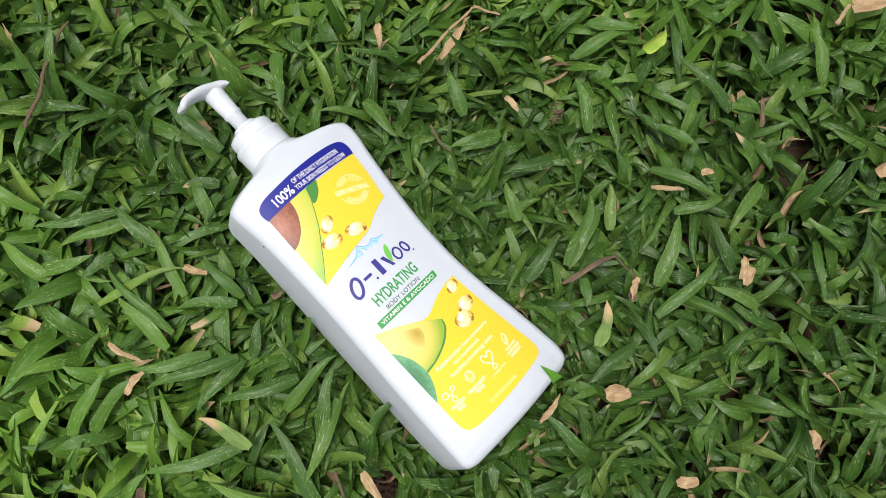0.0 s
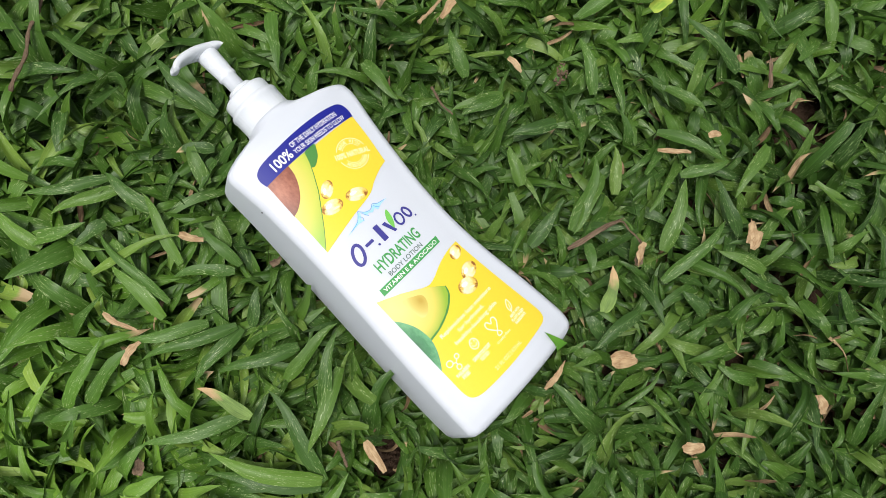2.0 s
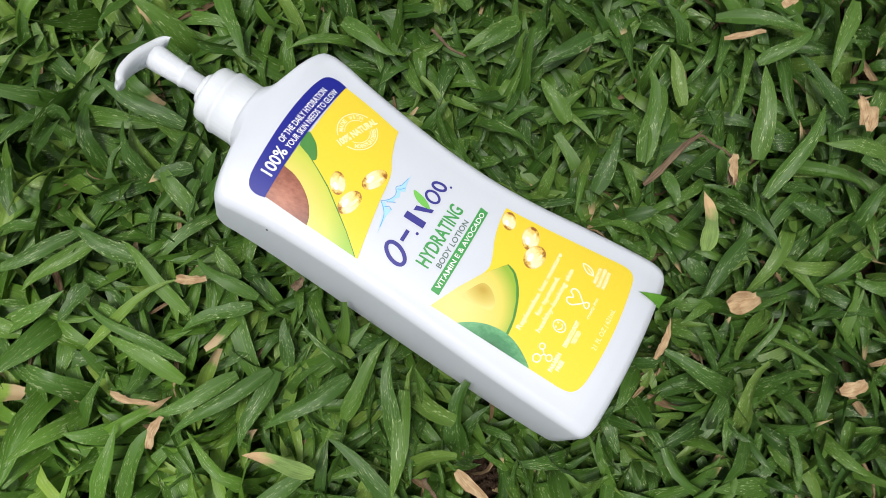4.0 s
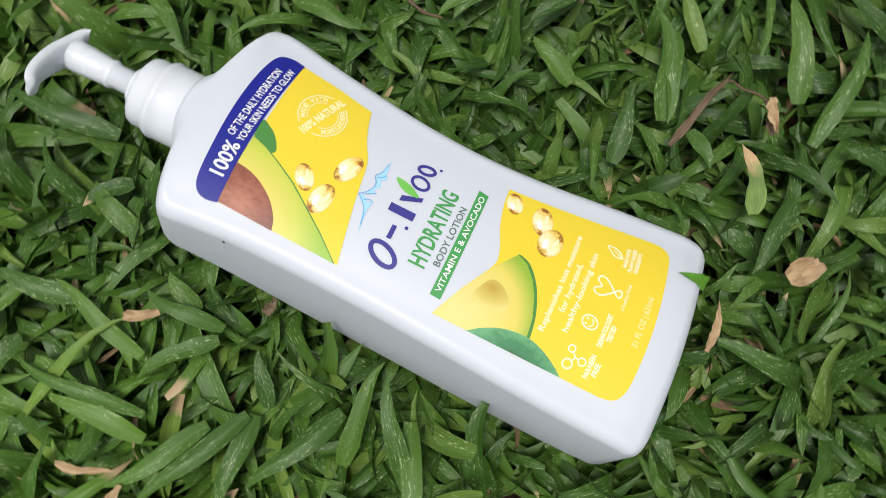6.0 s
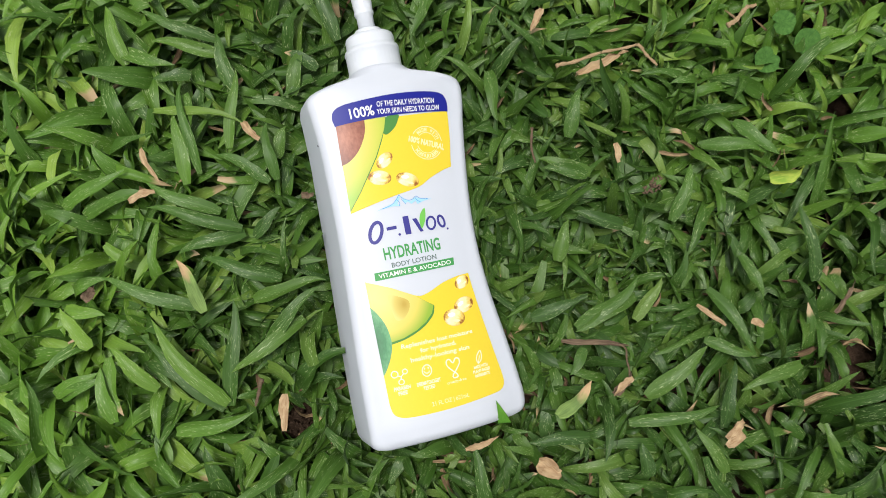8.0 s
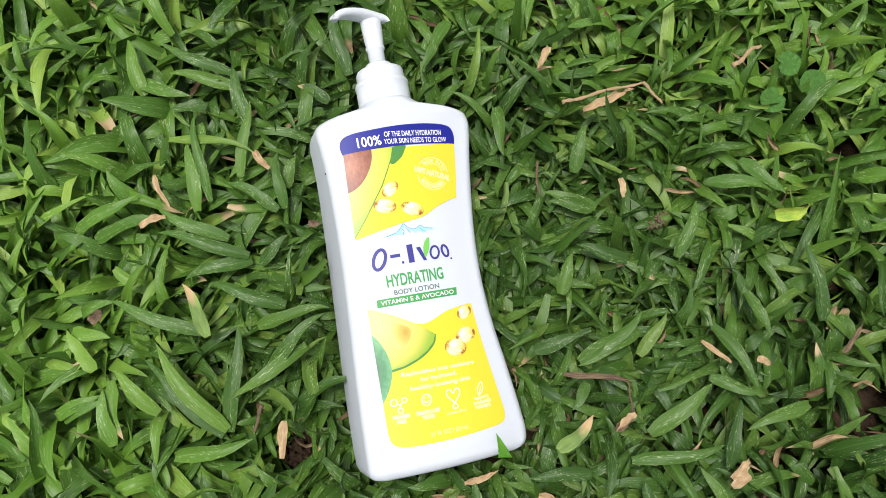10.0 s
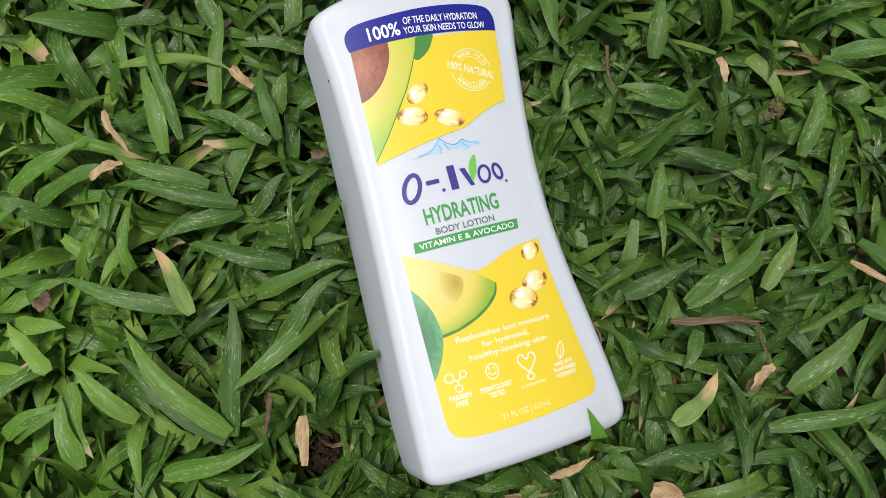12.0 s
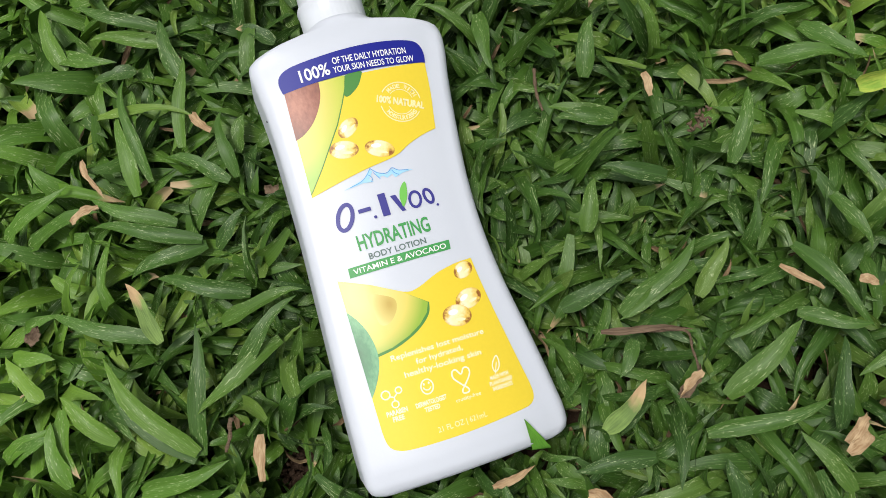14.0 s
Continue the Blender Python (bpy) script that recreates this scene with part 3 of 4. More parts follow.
part("subtitle_text", words("BODY LOTION", -14.9, 6.8, -13.5, -11.2, 0.16, 0.014), M_GREY, body)
part("green_bar", flat([(-23.6, -18.0), (14.9, -17.9), (15.3, -14.4), (-23.4, -14.4)], 0.16), M_GREEN, body)
part("bar_text", words("VITAMIN E & AVOCADO", -21.8, 13.5, -17.2, -15.2, 0.24, 0.012), M_PAPER, body)
part("band_text", joined(words("100%", -20.0, -8.6, 57.0, 61.9, 0.38, 0.02, 1.0), words("OF THE DAILY HYDRATION", -6.8, 22.0, 60.0, 62.6, 0.38, 0.014, -2.6),
                          words("YOUR SKIN NEEDS TO GLOW", -7.4, 24.2, 56.5, 59.0, 0.38, 0.014, -2.6)), M_PAPER, body)
part("claim_text", joined(words("Replenishes lost moisture", -18.2, 17.2, -51.6, -48.9, 0.22, 0.012, -0.6), words("for hydrated,", -10.0, 7.7, -55.0, -52.3, 0.22, 0.012),
                           words("healthy-looking skin", -15.2, 13.9, -58.5, -55.8, 0.22, 0.012, -0.6)), M_CREAM, body)
part("seal", joined(stroke(oval(13.8, 40.9, 7.8, 7.8, -20, 30, 0.35, math.pi - 0.35), 0.4, 0.22), stroke(oval(13.8, 40.9, 7.8, 7.8, -20, 30, math.pi + 0.35, 2 * math.pi - 0.35), 0.4, 0.22),
                    stroke(oval(13.8, 40.9, 4.9, 4.9, -20, 20, 0.5, math.pi - 0.5), 0.3, 0.22), stroke(oval(13.8, 40.9, 4.9, 4.9, -20, 20, math.pi + 0.5, 2 * math.pi - 0.5), 0.3, 0.22),
                    words("100% NATURAL", 4.6, 23.0, 39.4, 42.4, 0.22, 0.05, -20)), M_PALE, body)


def arc_words(text, cx, cy, r, size, a0, a1, h, inside=False):
    """Letters set one by one round a circle from angle a0 to a1 (degrees)."""
    made = []
    for ch, a in zip(text, np.linspace(a0, a1, len(text))):
        if ch == " ":
            continue
        wide = size * (0.3 if ch == "I" else 0.8)
        x, y = cx + r * math.cos(radians(a)), cy + r * math.sin(radians(a))
        made.append(words(ch, x - wide / 2, x + wide / 2, y - size / 2, y + size / 2, h, 0.03, a + (90 if inside else -90)))
    return joined(*made)


part("seal_text", joined(arc_words("MADE WITH", 13.8, 40.9, 6.3, 1.7, 122, 18, 0.22), arc_words("MOISTURIZERS", 13.8, 40.9, 6.3, 1.7, 208, 312, 0.22, True)), M_PALE, body)
part("molecule_icon", joined(stroke(oval(-23.6, -61.4, 1.5, 1.5), 0.5, 0.2, True), stroke(oval(-18.8, -61.0, 1.1, 1.1), 0.45, 0.2, True), stroke(oval(-21.2, -65.4, 1.2, 1.2), 0.45, 0.2, True),
                             stroke([(-22.4, -62.3), (-20.9, -63.0), (-19.6, -61.8)], 0.5, 0.2), stroke([(-20.9, -63.0), (-21.1, -64.3)], 0.5, 0.2)), M_CREAM, body)
part("smile_icon", joined(stroke(oval(-8.8, -62.9, 2.2, 2.6, -10), 0.45, 0.2, True), stroke(oval(-8.8, -62.6, 1.4, 1.5, -10, 10, math.pi + 0.3, 2 * math.pi - 0.3), 0.4, 0.2),
                          flat(oval(-9.7, -61.8, 0.35, 0.45), 0.2), flat(oval(-7.9, -61.8, 0.35, 0.45), 0.2)), M_CREAM, body)
part("heart_icon", stroke([p[:2] for p in curve_points([Vector((*p, 0)) for p in ((5.3, -68.0), (3.4, -66.0), (1.1, -63.1), (1.2, -60.9), (2.7, -60.4), (4.2, -62.4), (5.7, -60.6), (7.3, -61.1), (7.3, -63.2), (5.1, -65.9), (3.1, -68.0), (3.3, -69.2), (5.1, -69.2))])], 0.55, 0.2, True), M_CREAM, body)
part("leaf_icon", joined(stroke([p[:2] for p in curve_points([Vector((*p, 0)) for p in ((16.9, -65.6), (16.4, -63.5), (17.4, -61.5), (19.1, -60.1), (19.4, -62.5), (18.6, -64.6))])], 0.45, 0.2, True),
                         stroke([(16.7, -66.2), (18.4, -62.3)], 0.35, 0.2)), M_CREAM, body)
part("icon_text", joined(words("PARABEN", -25.2, -17.6, -69.0, -67.2, 0.2, 0.03), words("FREE", -23.6, -19.4, -71.3, -69.5, 0.2, 0.03),
                          words("DERMATOLOGIST", -14.6, -3.2, -69.2, -67.4, 0.2, 0.03), words("TESTED", -12.0, -6.4, -71.5, -69.7, 0.2, 0.03),
                          words("cruelty-free", -0.4, 9.2, -72.0, -70.2, 0.2), words("MADE WITH", 14.2, 21.6, -68.0, -66.5, 0.2, 0.03),
                          words("PLANT-BASED", 13.4, 22.6, -70.0, -68.5, 0.2, 0.03), words("INGREDIENTS", 14.0, 22.0, -72.0, -70.5, 0.2, 0.03)), M_CREAM, body)
part("volume_text", words("21 FL OZ | 621mL", -9.6, 9.0, -80.2, -77.6, 0.2, 0.008), M_PALE, body)
speck = bmesh.new()
bmesh.ops.create_icosphere(speck, subdivisions=2, radius=1.0, matrix=Matrix.Translation(mm(-35.55, 48.4, -9.2)) @ Matrix.Diagonal((0.0004, 0.0005, 0.0006, 1)))
part("speck", speck, material("dark_speck", (0.05, 0.05, 0.06)), bottle)


# ---- grass ----
ACROSS = (1.0, 0.5, 0.0, -0.5, -1.0)


def blade_quads(n, seg):
    w = len(ACROSS)
    idx = np.arange(n * (seg + 1) * w).reshape(n, seg + 1, w)
    return np.stack([np.stack([idx[:, :-1, c], idx[:, :-1, c + 1], idx[:, 1:, c + 1], idx[:, 1:, c]], -1) for c in range(w - 1)], 2).reshape(-1, 4)[:, ::-1]


def blade_field(base, azimuth, length, width, lift, droop, roll, fold, seg=6, cut=None, crease=None):
    """Vertices, faces and uv of many strap-shaped grass blades at once; arrays of one value a blade.
    cut: how much of a whole blade is left (a mown one ends blunt); crease: how sharply it bends half-way."""
    n = len(azimuth)
    cut = np.ones(n) if cut is None else cut
    crease = np.zeros(n) if crease is None else crease
    s = np.linspace(0, 1, seg + 1)
    bow = (1 - crease)[:, None] * s[None, :] ** 1.3 + crease[:, None] / (1 + np.exp(-(s[None, :] - 0.5) * 22))
    lift_s = lift[:, None] + np.broadcast_to(droop, (n,))[:, None] * bow
    step = (length / seg)[:, None]
    bend = azimuth[:, None] + (roll * 0.8)[:, None] * s[None, :] ** 2 + 0.30 * np.sin(s[None, :] * 5.5 + azimuth[:, None] * 13) * s[None, :]
    dx, dy, dz = np.cos(lift_s) * np.cos(bend), np.cos(lift_s) * np.sin(bend), np.sin(lift_s)
    zero = np.zeros((n, 1))
    mid = np.stack([np.concatenate([zero, np.cumsum(d[:, :-1] * step, 1)], 1) for d in (dx, dy, dz)], -1) + base[:, None, :]
    way = np.stack([dx, dy, dz], -1)
    side = np.stack([-np.sin(bend), np.cos(bend), np.zeros_like(bend)], -1)
    up = np.cross(way, side)
    turn = roll[:, None] * (0.5 + 0.8 * s[None, :])
    across = side * np.cos(turn)[..., None] + up * np.sin(turn)[..., None]
    nup = np.cross(way, across)
    left = s[None, :] * cut[:, None]
    shape = (0.52 + 0.48 * np.sin(np.clip(left / 0.25, 0, 1) * np.pi / 2)) * np.clip(1 - left ** 2.7, 0, 1) ** 0.95
    half = (width / 2)[:, None] * shape
    wave = (0.22 * np.sin(s[None, :] * 11 + azimuth[:, None] * 7) + 0.10 * np.sin(s[None, :] * 27 + azimuth[:, None] * 31)) * half
    rows = []
    for q in ACROSS:
        rise = half * (np.tan(fold)[:, None] * abs(q) ** 1.15) + wave * q * abs(q)
        rows.append(mid + across * (half * q)[..., None] + nup * rise[..., None])
    verts = np.stack(rows, 2)
    w = len(ACROSS)
    uv = np.zeros((n, seg + 1, w, 2))
    uv[..., 0] = (np.array(ACROSS)[::-1] / 2 + 0.5)[None, None, :]
    uv[..., 1] = s[None, :, None]
    return verts, blade_quads(n, seg), uv.reshape(-1, 2)


def blade_mesh(name, verts, quads, uv):
    me = bpy.data.meshes.new(name)
    v = verts.reshape(-1, 3)
    me.vertices.add(len(v))
    me.vertices.foreach_set("co", v.astype(np.float32).ravel())
    me.loops.add(quads.size)
    me.loops.foreach_set("vertex_index", quads.astype(np.int32).ravel())
    me.polygons.add(len(quads))
    me.polygons.foreach_set("loop_start", np.arange(0, quads.size, 4, dtype=np.int32))
    me.update(calc_edges=True)
    me.validate()
    lay = me.uv_layers.new(name="UVMap")
    lay.data.foreach_set("uv", uv[quads.ravel()].astype(np.float32).ravel())
    me.polygons.foreach_set("use_smooth", np.ones(len(quads), dtype=bool))
    return me


TO_BOTTLE = np.array(B_POSE.inverted())


def touches_bottle(verts, grow=1.5):
    """Which blades have a vertex in the bottle or over it."""
    p = (verts.reshape(-1, 3) @ TO_BOTTLE[:3, :3].T + TO_BOTTLE[:3, 3]) * 1000
    x, y, z = p.T
    yy = np.clip(y, -95.8, 82)
    l, r = smooth_keys(yy, SECTION_Y, SECTION_L), smooth_keys(yy, SECTION_Y, SECTION_R)
    l, r = np.minimum(l, -10), np.maximum(r, 15)
    hit = (y > -98.5 - grow) & (y < 84) & (x > l - grow) & (x < r + grow) & (z > -DEPTH - 1)
    hit |= (y >= 82) & (y < 109) & (np.abs(x - NECK_X) < 15) & (z > NECK_D - 14)
    hit |= (y >= 105) & (y < 137) & (np.abs(x - NECK_X) < 7) & (z > NECK_D - 6)
    hit |= (y >= 119) & (y < 140) & (x > -20.5) & (x < 10) & (z > -26)
    return hit.reshape(len(verts), -1).any(1)


# bare spots: x, y, radius
BARE = np.array([[-0.022, -0.043, 0.006], [-0.018, -0.036, 0.004]])

# prominent blades: foot x, y, tip x, y and width, in millimetres
BLADES_EAST = [(115, 53, 147, 83, 6.7), (115, 68, 126, 104, 8.6), (153, 76, 139, 106, 6.7), (165, 59, 141, 69, 6.2), (103, 37, 79, 20, 7.2), (136, 37, 125, 49, 7.6),
               (123, 106, 147, 112, 6.2), (49, 69, 64, 88, 7.6), (85, 106, 69, 75, 7.0), (91, 96, 90, 120, 6.7), (50, 49, 73, 44, 7.2), (78, 71, 80, 56, 6.0),
               (34, 145, 9, 135, 7.4), (61, 131, 38, 122, 7.4), (80, 147, 74, 177, 6.9), (72, 187, 101, 202, 7.6), (44, 99, 38, 119, 7.4), (116, 150, 136, 137, 6.7)]
BLADES_WEST = [(-50, -47, -105, -38, 8.6), (-51, -51, -106, -48, 8.2), (-49, -48, -76, -4, 8.2), (-43, 7, -56, -35, 8.0), (-70, 0, -46, 29, 7.6), (-90, -18, -137, -35, 7.4),
               (-93, 25, -114, -3, 7.8), (-64, 17, -101, 1, 7.8), (-91, -86, -113, -69, 8.2), (-124, -93, -113, -70, 7.6), (-167, -14, -146, 17, 8.6), (-102, 65, -107, 81, 7.6),
               (-203, 65, -171, 74, 8.2), (-140, 82, -164, 99, 8.0), (-169, 50, -123, 72, 5.0), (-113, 96, -123, 119, 8.0), (-64, -73, -35, -45, 8.1), (-124, -65, -147, -56, 8.1)]
BLADES_NORTH = [(167, 122, 149, 95, 7.0), (79, 206, 106, 201, 7.4), (112, 128, 149, 115, 6.6), (69, 77, 83, 113, 7.4), (15, 154, 6, 178, 7.6), (33, 143, 13, 133, 7.4),
                (200, 177, 195, 205, 7.2), (153, 160, 126, 189, 7.0), (-85, 186, -80, 153, 7.8), (-51, -15, -45, 26, 7.4), (-176, -16, -160, 19, 8.0), (-159, 66, -137, 45, 7.8),
                (-214, 151, -181, 155, 7.6), (-37, 161, -19, 141, 7.4), (-110, 132, -144, 157, 7.8)]

BLADES_FAR_WEST = [(-124, 56, -145, 91, 6.4), (-129, 37, -164, 71, 5.4), (-131, 29, -156, 57, 7.4), (-94, 56, -116, 77, 6.2), (-97, 53, -128, 52, 6.6), (-109, 27, -147, 16, 7.2),
                   (-95, 26, -139, 7, 7.0), (-163, 98, -202, 85, 6.6), (-155, 94, -189, 78, 7.4), (-194, 62, -221, 80, 8.2), (-163, 76, -177, 63, 7.4), (-110, 114, -129, 113, 6.6),
                   (-110, 109, -118, 93, 6.6), (-88, 26, -84, 46, 6.4), (-113, -63, -90, -82, 7.2), (-83, -61, -114, -58, 8.0), (-145, -56, -126, -48, 7.6), (-120, -92, -109, -70, 6.6)]


def chosen_blades(seg):
    """The prominent blades: each lies over the canopy from its foot to its tip in a low arc."""
    rows = np.array(BLADES_EAST + BLADES_WEST + BLADES_NORTH + BLADES_FAR_WEST) / 1000
    n = len(rows)
    rng = np.random.default_rng(3)
    d = rows[:, 2:4] - rows[:, :2]
    reach = np.hypot(d[:, 0], d[:, 1])
    lift = rng.uniform(0.30, 0.50, n)
    droop = -lift * rng.uniform(1.7, 2.4, n)
    base = np.concatenate([rows[:, :2], rng.uniform(0.022, 0.027, (n, 1))], 1)
    return blade_field(base, np.arctan2(d[:, 1], d[:, 0]), reach * 1.04, rows[:, 4] * 0.98, lift, droop, rng.normal(0, 0.14, n), rng.uniform(0.20, 0.45, n), seg)


def grass_patch(name, count, x0, x1, y0, y1, seed, seg=8, hole=None, small=1.0, chosen=False):
    rng = np.random.default_rng(seed)
    tufts = count // 6
    c = np.stack([rng.uniform(x0, x1, tufts), rng.uniform(y0, y1, tufts)], -1)
    axis = rng.uniform(0, 2 * np.pi, tufts)
    k = np.repeat(np.arange(tufts), 6)
    n = len(k)
    az = axis[k] + np.where(np.arange(n) % 3 == 0, np.pi, 0.0) + rng.normal(0, 0.75, n)
    # the grass grows longer and broader towards the south-west
    rich = 0.90 + 0.30 / (1 + np.exp((c[k, 0] + 0.6 * c[k, 1] + 0.02) / 0.035))
    length = np.clip(rng.normal(0.036, 0.010, n), 0.014, 0.064) * small * rich
    width = np.clip(rng.normal(0.0070, 0.0012, n), 0.0038, 0.0098) * small * rich
    z = -0.024 + 0.036 * rng.uniform(0, 1, n) ** 0.85
    base = np.stack([c[k, 0] + rng.normal(0, 0.007, n), c[k, 1] + rng.normal(0, 0.007, n), z], -1)
    lift = np.clip(rng.normal(0.82, 0.33, n), 0.05, 1.4)
    droop = -np.clip(rng.normal(1.35, 0.5, n), 0.2, 2.4)
    roll = rng.normal(0, 0.68, n)
    fold = np.clip(rng.normal(0.30, 0.24, n), -0.25, 0.9)
    cut = np.where(rng.uniform(0, 1, n) < 0.22, rng.uniform(0.72, 0.93, n), 1.0)
    crease = np.where(rng.uniform(0, 1, n) < 0.25, rng.uniform(0.5, 1.0, n), 0.0)
    verts, quads, uv = blade_field(base, az, length, width, lift, droop, roll, fold, seg, cut, crease)
    # blades that would grow into the bottle lean away from it, or bend down before it
    for turn, short in ((np.pi, 1.0), (np.pi / 2, 0.7), (-np.pi / 2, 0.7), (np.pi, 0.45)):
        hit = touches_bottle(verts, 0.4)
        if hit.any():
            verts[hit] = blade_field(base[hit], az[hit] + turn, length[hit] * short, width[hit] * (0.5 + 0.5 * short), lift[hit], droop[hit], roll[hit], fold[hit], seg, cut[hit], crease[hit])[0]
    keep = ~touches_bottle(verts, 0.4)
    for bx, by, br in BARE:
        keep &= ~(np.hypot(verts[..., 0] - bx, verts[..., 1] - by) < br).reshape(n, -1).any(1)
    if hole:
        keep &= ~((base[:, 0] > hole[0]) & (base[:, 0] < hole[1]) & (base[:, 1] > hole[2]) & (base[:, 1] < hole[3]))
    if chosen:
        own = chosen_blades(seg)[0]
        own = own[~touches_bottle(own, 1.5)]
        for line in own[:, 1:, 2]:
            near = np.abs(verts[:, :, 2, 0] - line[:, 0].mean()) + np.abs(verts[:, :, 2, 1] - line[:, 1].mean()) < 0.07
            for i in np.flatnonzero(near.any(1) & keep):
                q = verts[i, :, 2]
                gap = np.hypot(q[:, None, 0] - line[None, :, 0], q[:, None, 1] - line[None, :, 1])
                if ((gap < 0.0055) & (q[:, None, 2] > line[None, :, 2] - 0.003)).any():
                    keep[i] = False
    verts = verts[keep]
    if chosen:
        verts = np.concatenate([verts, own])
    m, per = len(verts), (seg + 1) * len(ACROSS)
    uv = np.tile(uv.reshape(n, per, 2)[0], (m, 1))
    quads = blade_quads(m, seg)
    me = blade_mesh(name, verts, quads, uv)
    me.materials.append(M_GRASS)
    return new(name, me)


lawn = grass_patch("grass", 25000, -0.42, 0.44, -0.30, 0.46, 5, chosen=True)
tagged(lawn, "thick lawn of broad-bladed green carpet grass with pale flecks", "grass", kind="stuff")
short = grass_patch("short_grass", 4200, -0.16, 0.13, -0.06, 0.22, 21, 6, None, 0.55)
tagged(short, "short grass blades round the bottle", "grass", kind="stuff")
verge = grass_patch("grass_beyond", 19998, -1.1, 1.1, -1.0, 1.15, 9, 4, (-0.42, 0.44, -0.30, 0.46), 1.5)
tagged(verge, "lawn of broad green carpet grass going on around", "grass", kind="stuff")


def thatch():
    """Withered straps and bits of straw low between the blades."""
    rng = np.random.default_rng(33)
    n = 1000
    base = np.stack([rng.uniform(-0.34, 0.36, n), rng.uniform(-0.24, 0.40, n), rng.uniform(-0.008, 0.018, n)], -1)
    lift = rng.uniform(-0.1, 0.5, n)
    verts, quads, uv = blade_field(base, rng.uniform(0, 6.28, n), rng.uniform(0.007, 0.022, n), rng.uniform(0.0010, 0.0036, n), lift, -lift * rng.uniform(1.0, 2.6, n),
                                   rng.normal(0, 0.9, n), rng.uniform(0.1, 0.9, n), 6, rng.uniform(0.75, 1.0, n), rng.uniform(0, 0.8, n))
    verts = verts[~touches_bottle(verts, 1.5)]
    m, per = len(verts), 7 * len(ACROSS)
    me = blade_mesh("dry_thatch", verts, blade_quads(m, 6), np.tile(uv[:per], (m, 1)))
    me.materials.append(M_THATCH)
    return tagged(new("dry_thatch", me), "withered tan and brown straw between the green blades", "dead grass", kind="stuff")


thatch()


# ---- dead leaves, stems and weeds in the lawn ----
def leaf(name, x0, y0, x1, y1, width, mat, label, category, group, z=0.031, lift=0.25, curl=0.3, fold=0.35, droop=-2.0, seg=12, long=0.0, ragged=0.0, cut=1.0, crease=0.0):
    """One leaf from its foot to its tip (millimetres)."""
    d = Vector((x1 - x0, y1 - y0)) / 1000
    verts, quads, uv = blade_field(np.zeros((1, 3)), np.array([math.atan2(d.y, d.x)]), np.array([long / 1000 or d.length * 1.05]), np.array([width / 1000]),
                                   np.array([lift]), np.array([droop * lift]), np.array([curl]), np.array([fold]), seg, np.array([cut]), np.array([crease]))
    if ragged:
        rng = np.random.default_rng(int(abs(x0 * 31 + y0 * 17)))
        verts[:, 1:-1] += rng.normal(0, ragged / 1000, verts[:, 1:-1].shape) * np.array([1, 1, 1.6])
    me = blade_mesh(name, verts, quads, uv)
    me.materials.append(mat)
    ob = new(name, me)
    ob.location = (x0 / 1000, y0 / 1000, z)
    return tagged(ob, label, category, group)


def stem(name, points, thick, mat, label, group="", z=0.034):
    """A thin bent stalk through the points (millimetres)."""
    way = curve_points([Vector((x, y, 0)) for x, y in points], 6, False)
    rows = []
    for i, p in enumerate(way):
        d = (way[min(i + 1, len(way) - 1)] - way[max(i - 1, 0)]).normalized()
        q = Vector((-d.y, d.x, 0))
        t = thick / 2 * (1.15 - 0.45 * i / len(way)) * (1 + 0.25 * math.sin(i * 2.1))
        up = z * 1000 + 1.2 * math.sin(i * 0.7)
        rows.append([mm(*(p.xy + q.xy * t * math.cos(a)), up + t * 0.6 * math.sin(a)) for a in np.linspace(0, 2 * math.pi, 7, endpoint=False)])
    ob = part(name, rings(rows), mat, None)
    ob.data.uv_layers.new(name="UVMap")
    return tagged(ob, label, "stem", group)


TAN = [(88, 14, 99, 16, 7.6), (-29, -27, -19, -41, 4.5), (154, 72, 156, 83, 4.0), (110, 117, 126, 115, 2.4), (135, 125, 141, 126, 3.2),
       (-147, 6, -140, 18, 3.6), (36, 162, 43, 155, 3.2), (-123, 70, -111, 67, 3.6), (213, 213, 232, 219, 9.0), (222, 127, 234, 134, 8.0),
       (189, -9, 187, 0, 4.0), (122, -27, 132, -25, 5.0), (156, 69, 159, 78, 4.0)]
BROWN = [(-138, -46, -136, -38, 4.5), (-78, 56, -73, 60, 3.4), (100, 60, 104, 73, 3.8), (166, 150, 167, 168, 2.8)]
for x0, y0, x1, y1, w in TAN:
    leaf("dry_leaf", x0, y0, x1, y1, w * 1.15, M_TAN, "curled dry tan leaf scrap caught in the grass", "dry leaf", "dry leaves in the lawn", z=0.033, lift=0.35, curl=0.25 * math.sin(x0), fold=0.45 + 0.3 * math.sin(y0), seg=7, ragged=0.055 * w, cut=0.78 + 0.1 * math.sin(x0 + y0), crease=0.7)
for x0, y0, x1, y1, w in BROWN:
    leaf("dead_leaf", x0, y0, x1, y1, w * 1.2, M_BROWN, "shrivelled dark brown dead leaf among green blades", "dry leaf", "dry leaves in the lawn", z=0.031, lift=0.2, curl=0.6, ragged=0.06 * w)
leaf("fading_leaf", -84, -17, -109, -3, 6.6, M_FADING, "fading green leaf with a withered tan tip", "leaf", "fading leaves", z=0.033, fold=0.5, curl=0.15)
leaf("fading_leaf", 83, 37, 89.5, 58.5, 6.8, M_FADING, "fading green leaf with a withered tan tip", "leaf", "fading leaves", z=0.037, lift=0.35, fold=0.5, curl=0.2)
leaf("yellow_leaf", 106, 187, 119, 198, 8.0, M_YELLOWLEAF, "curled yellow-green leaf lying on the lawn", "leaf", "", z=0.036, lift=0.5, curl=0.9, fold=0.5)


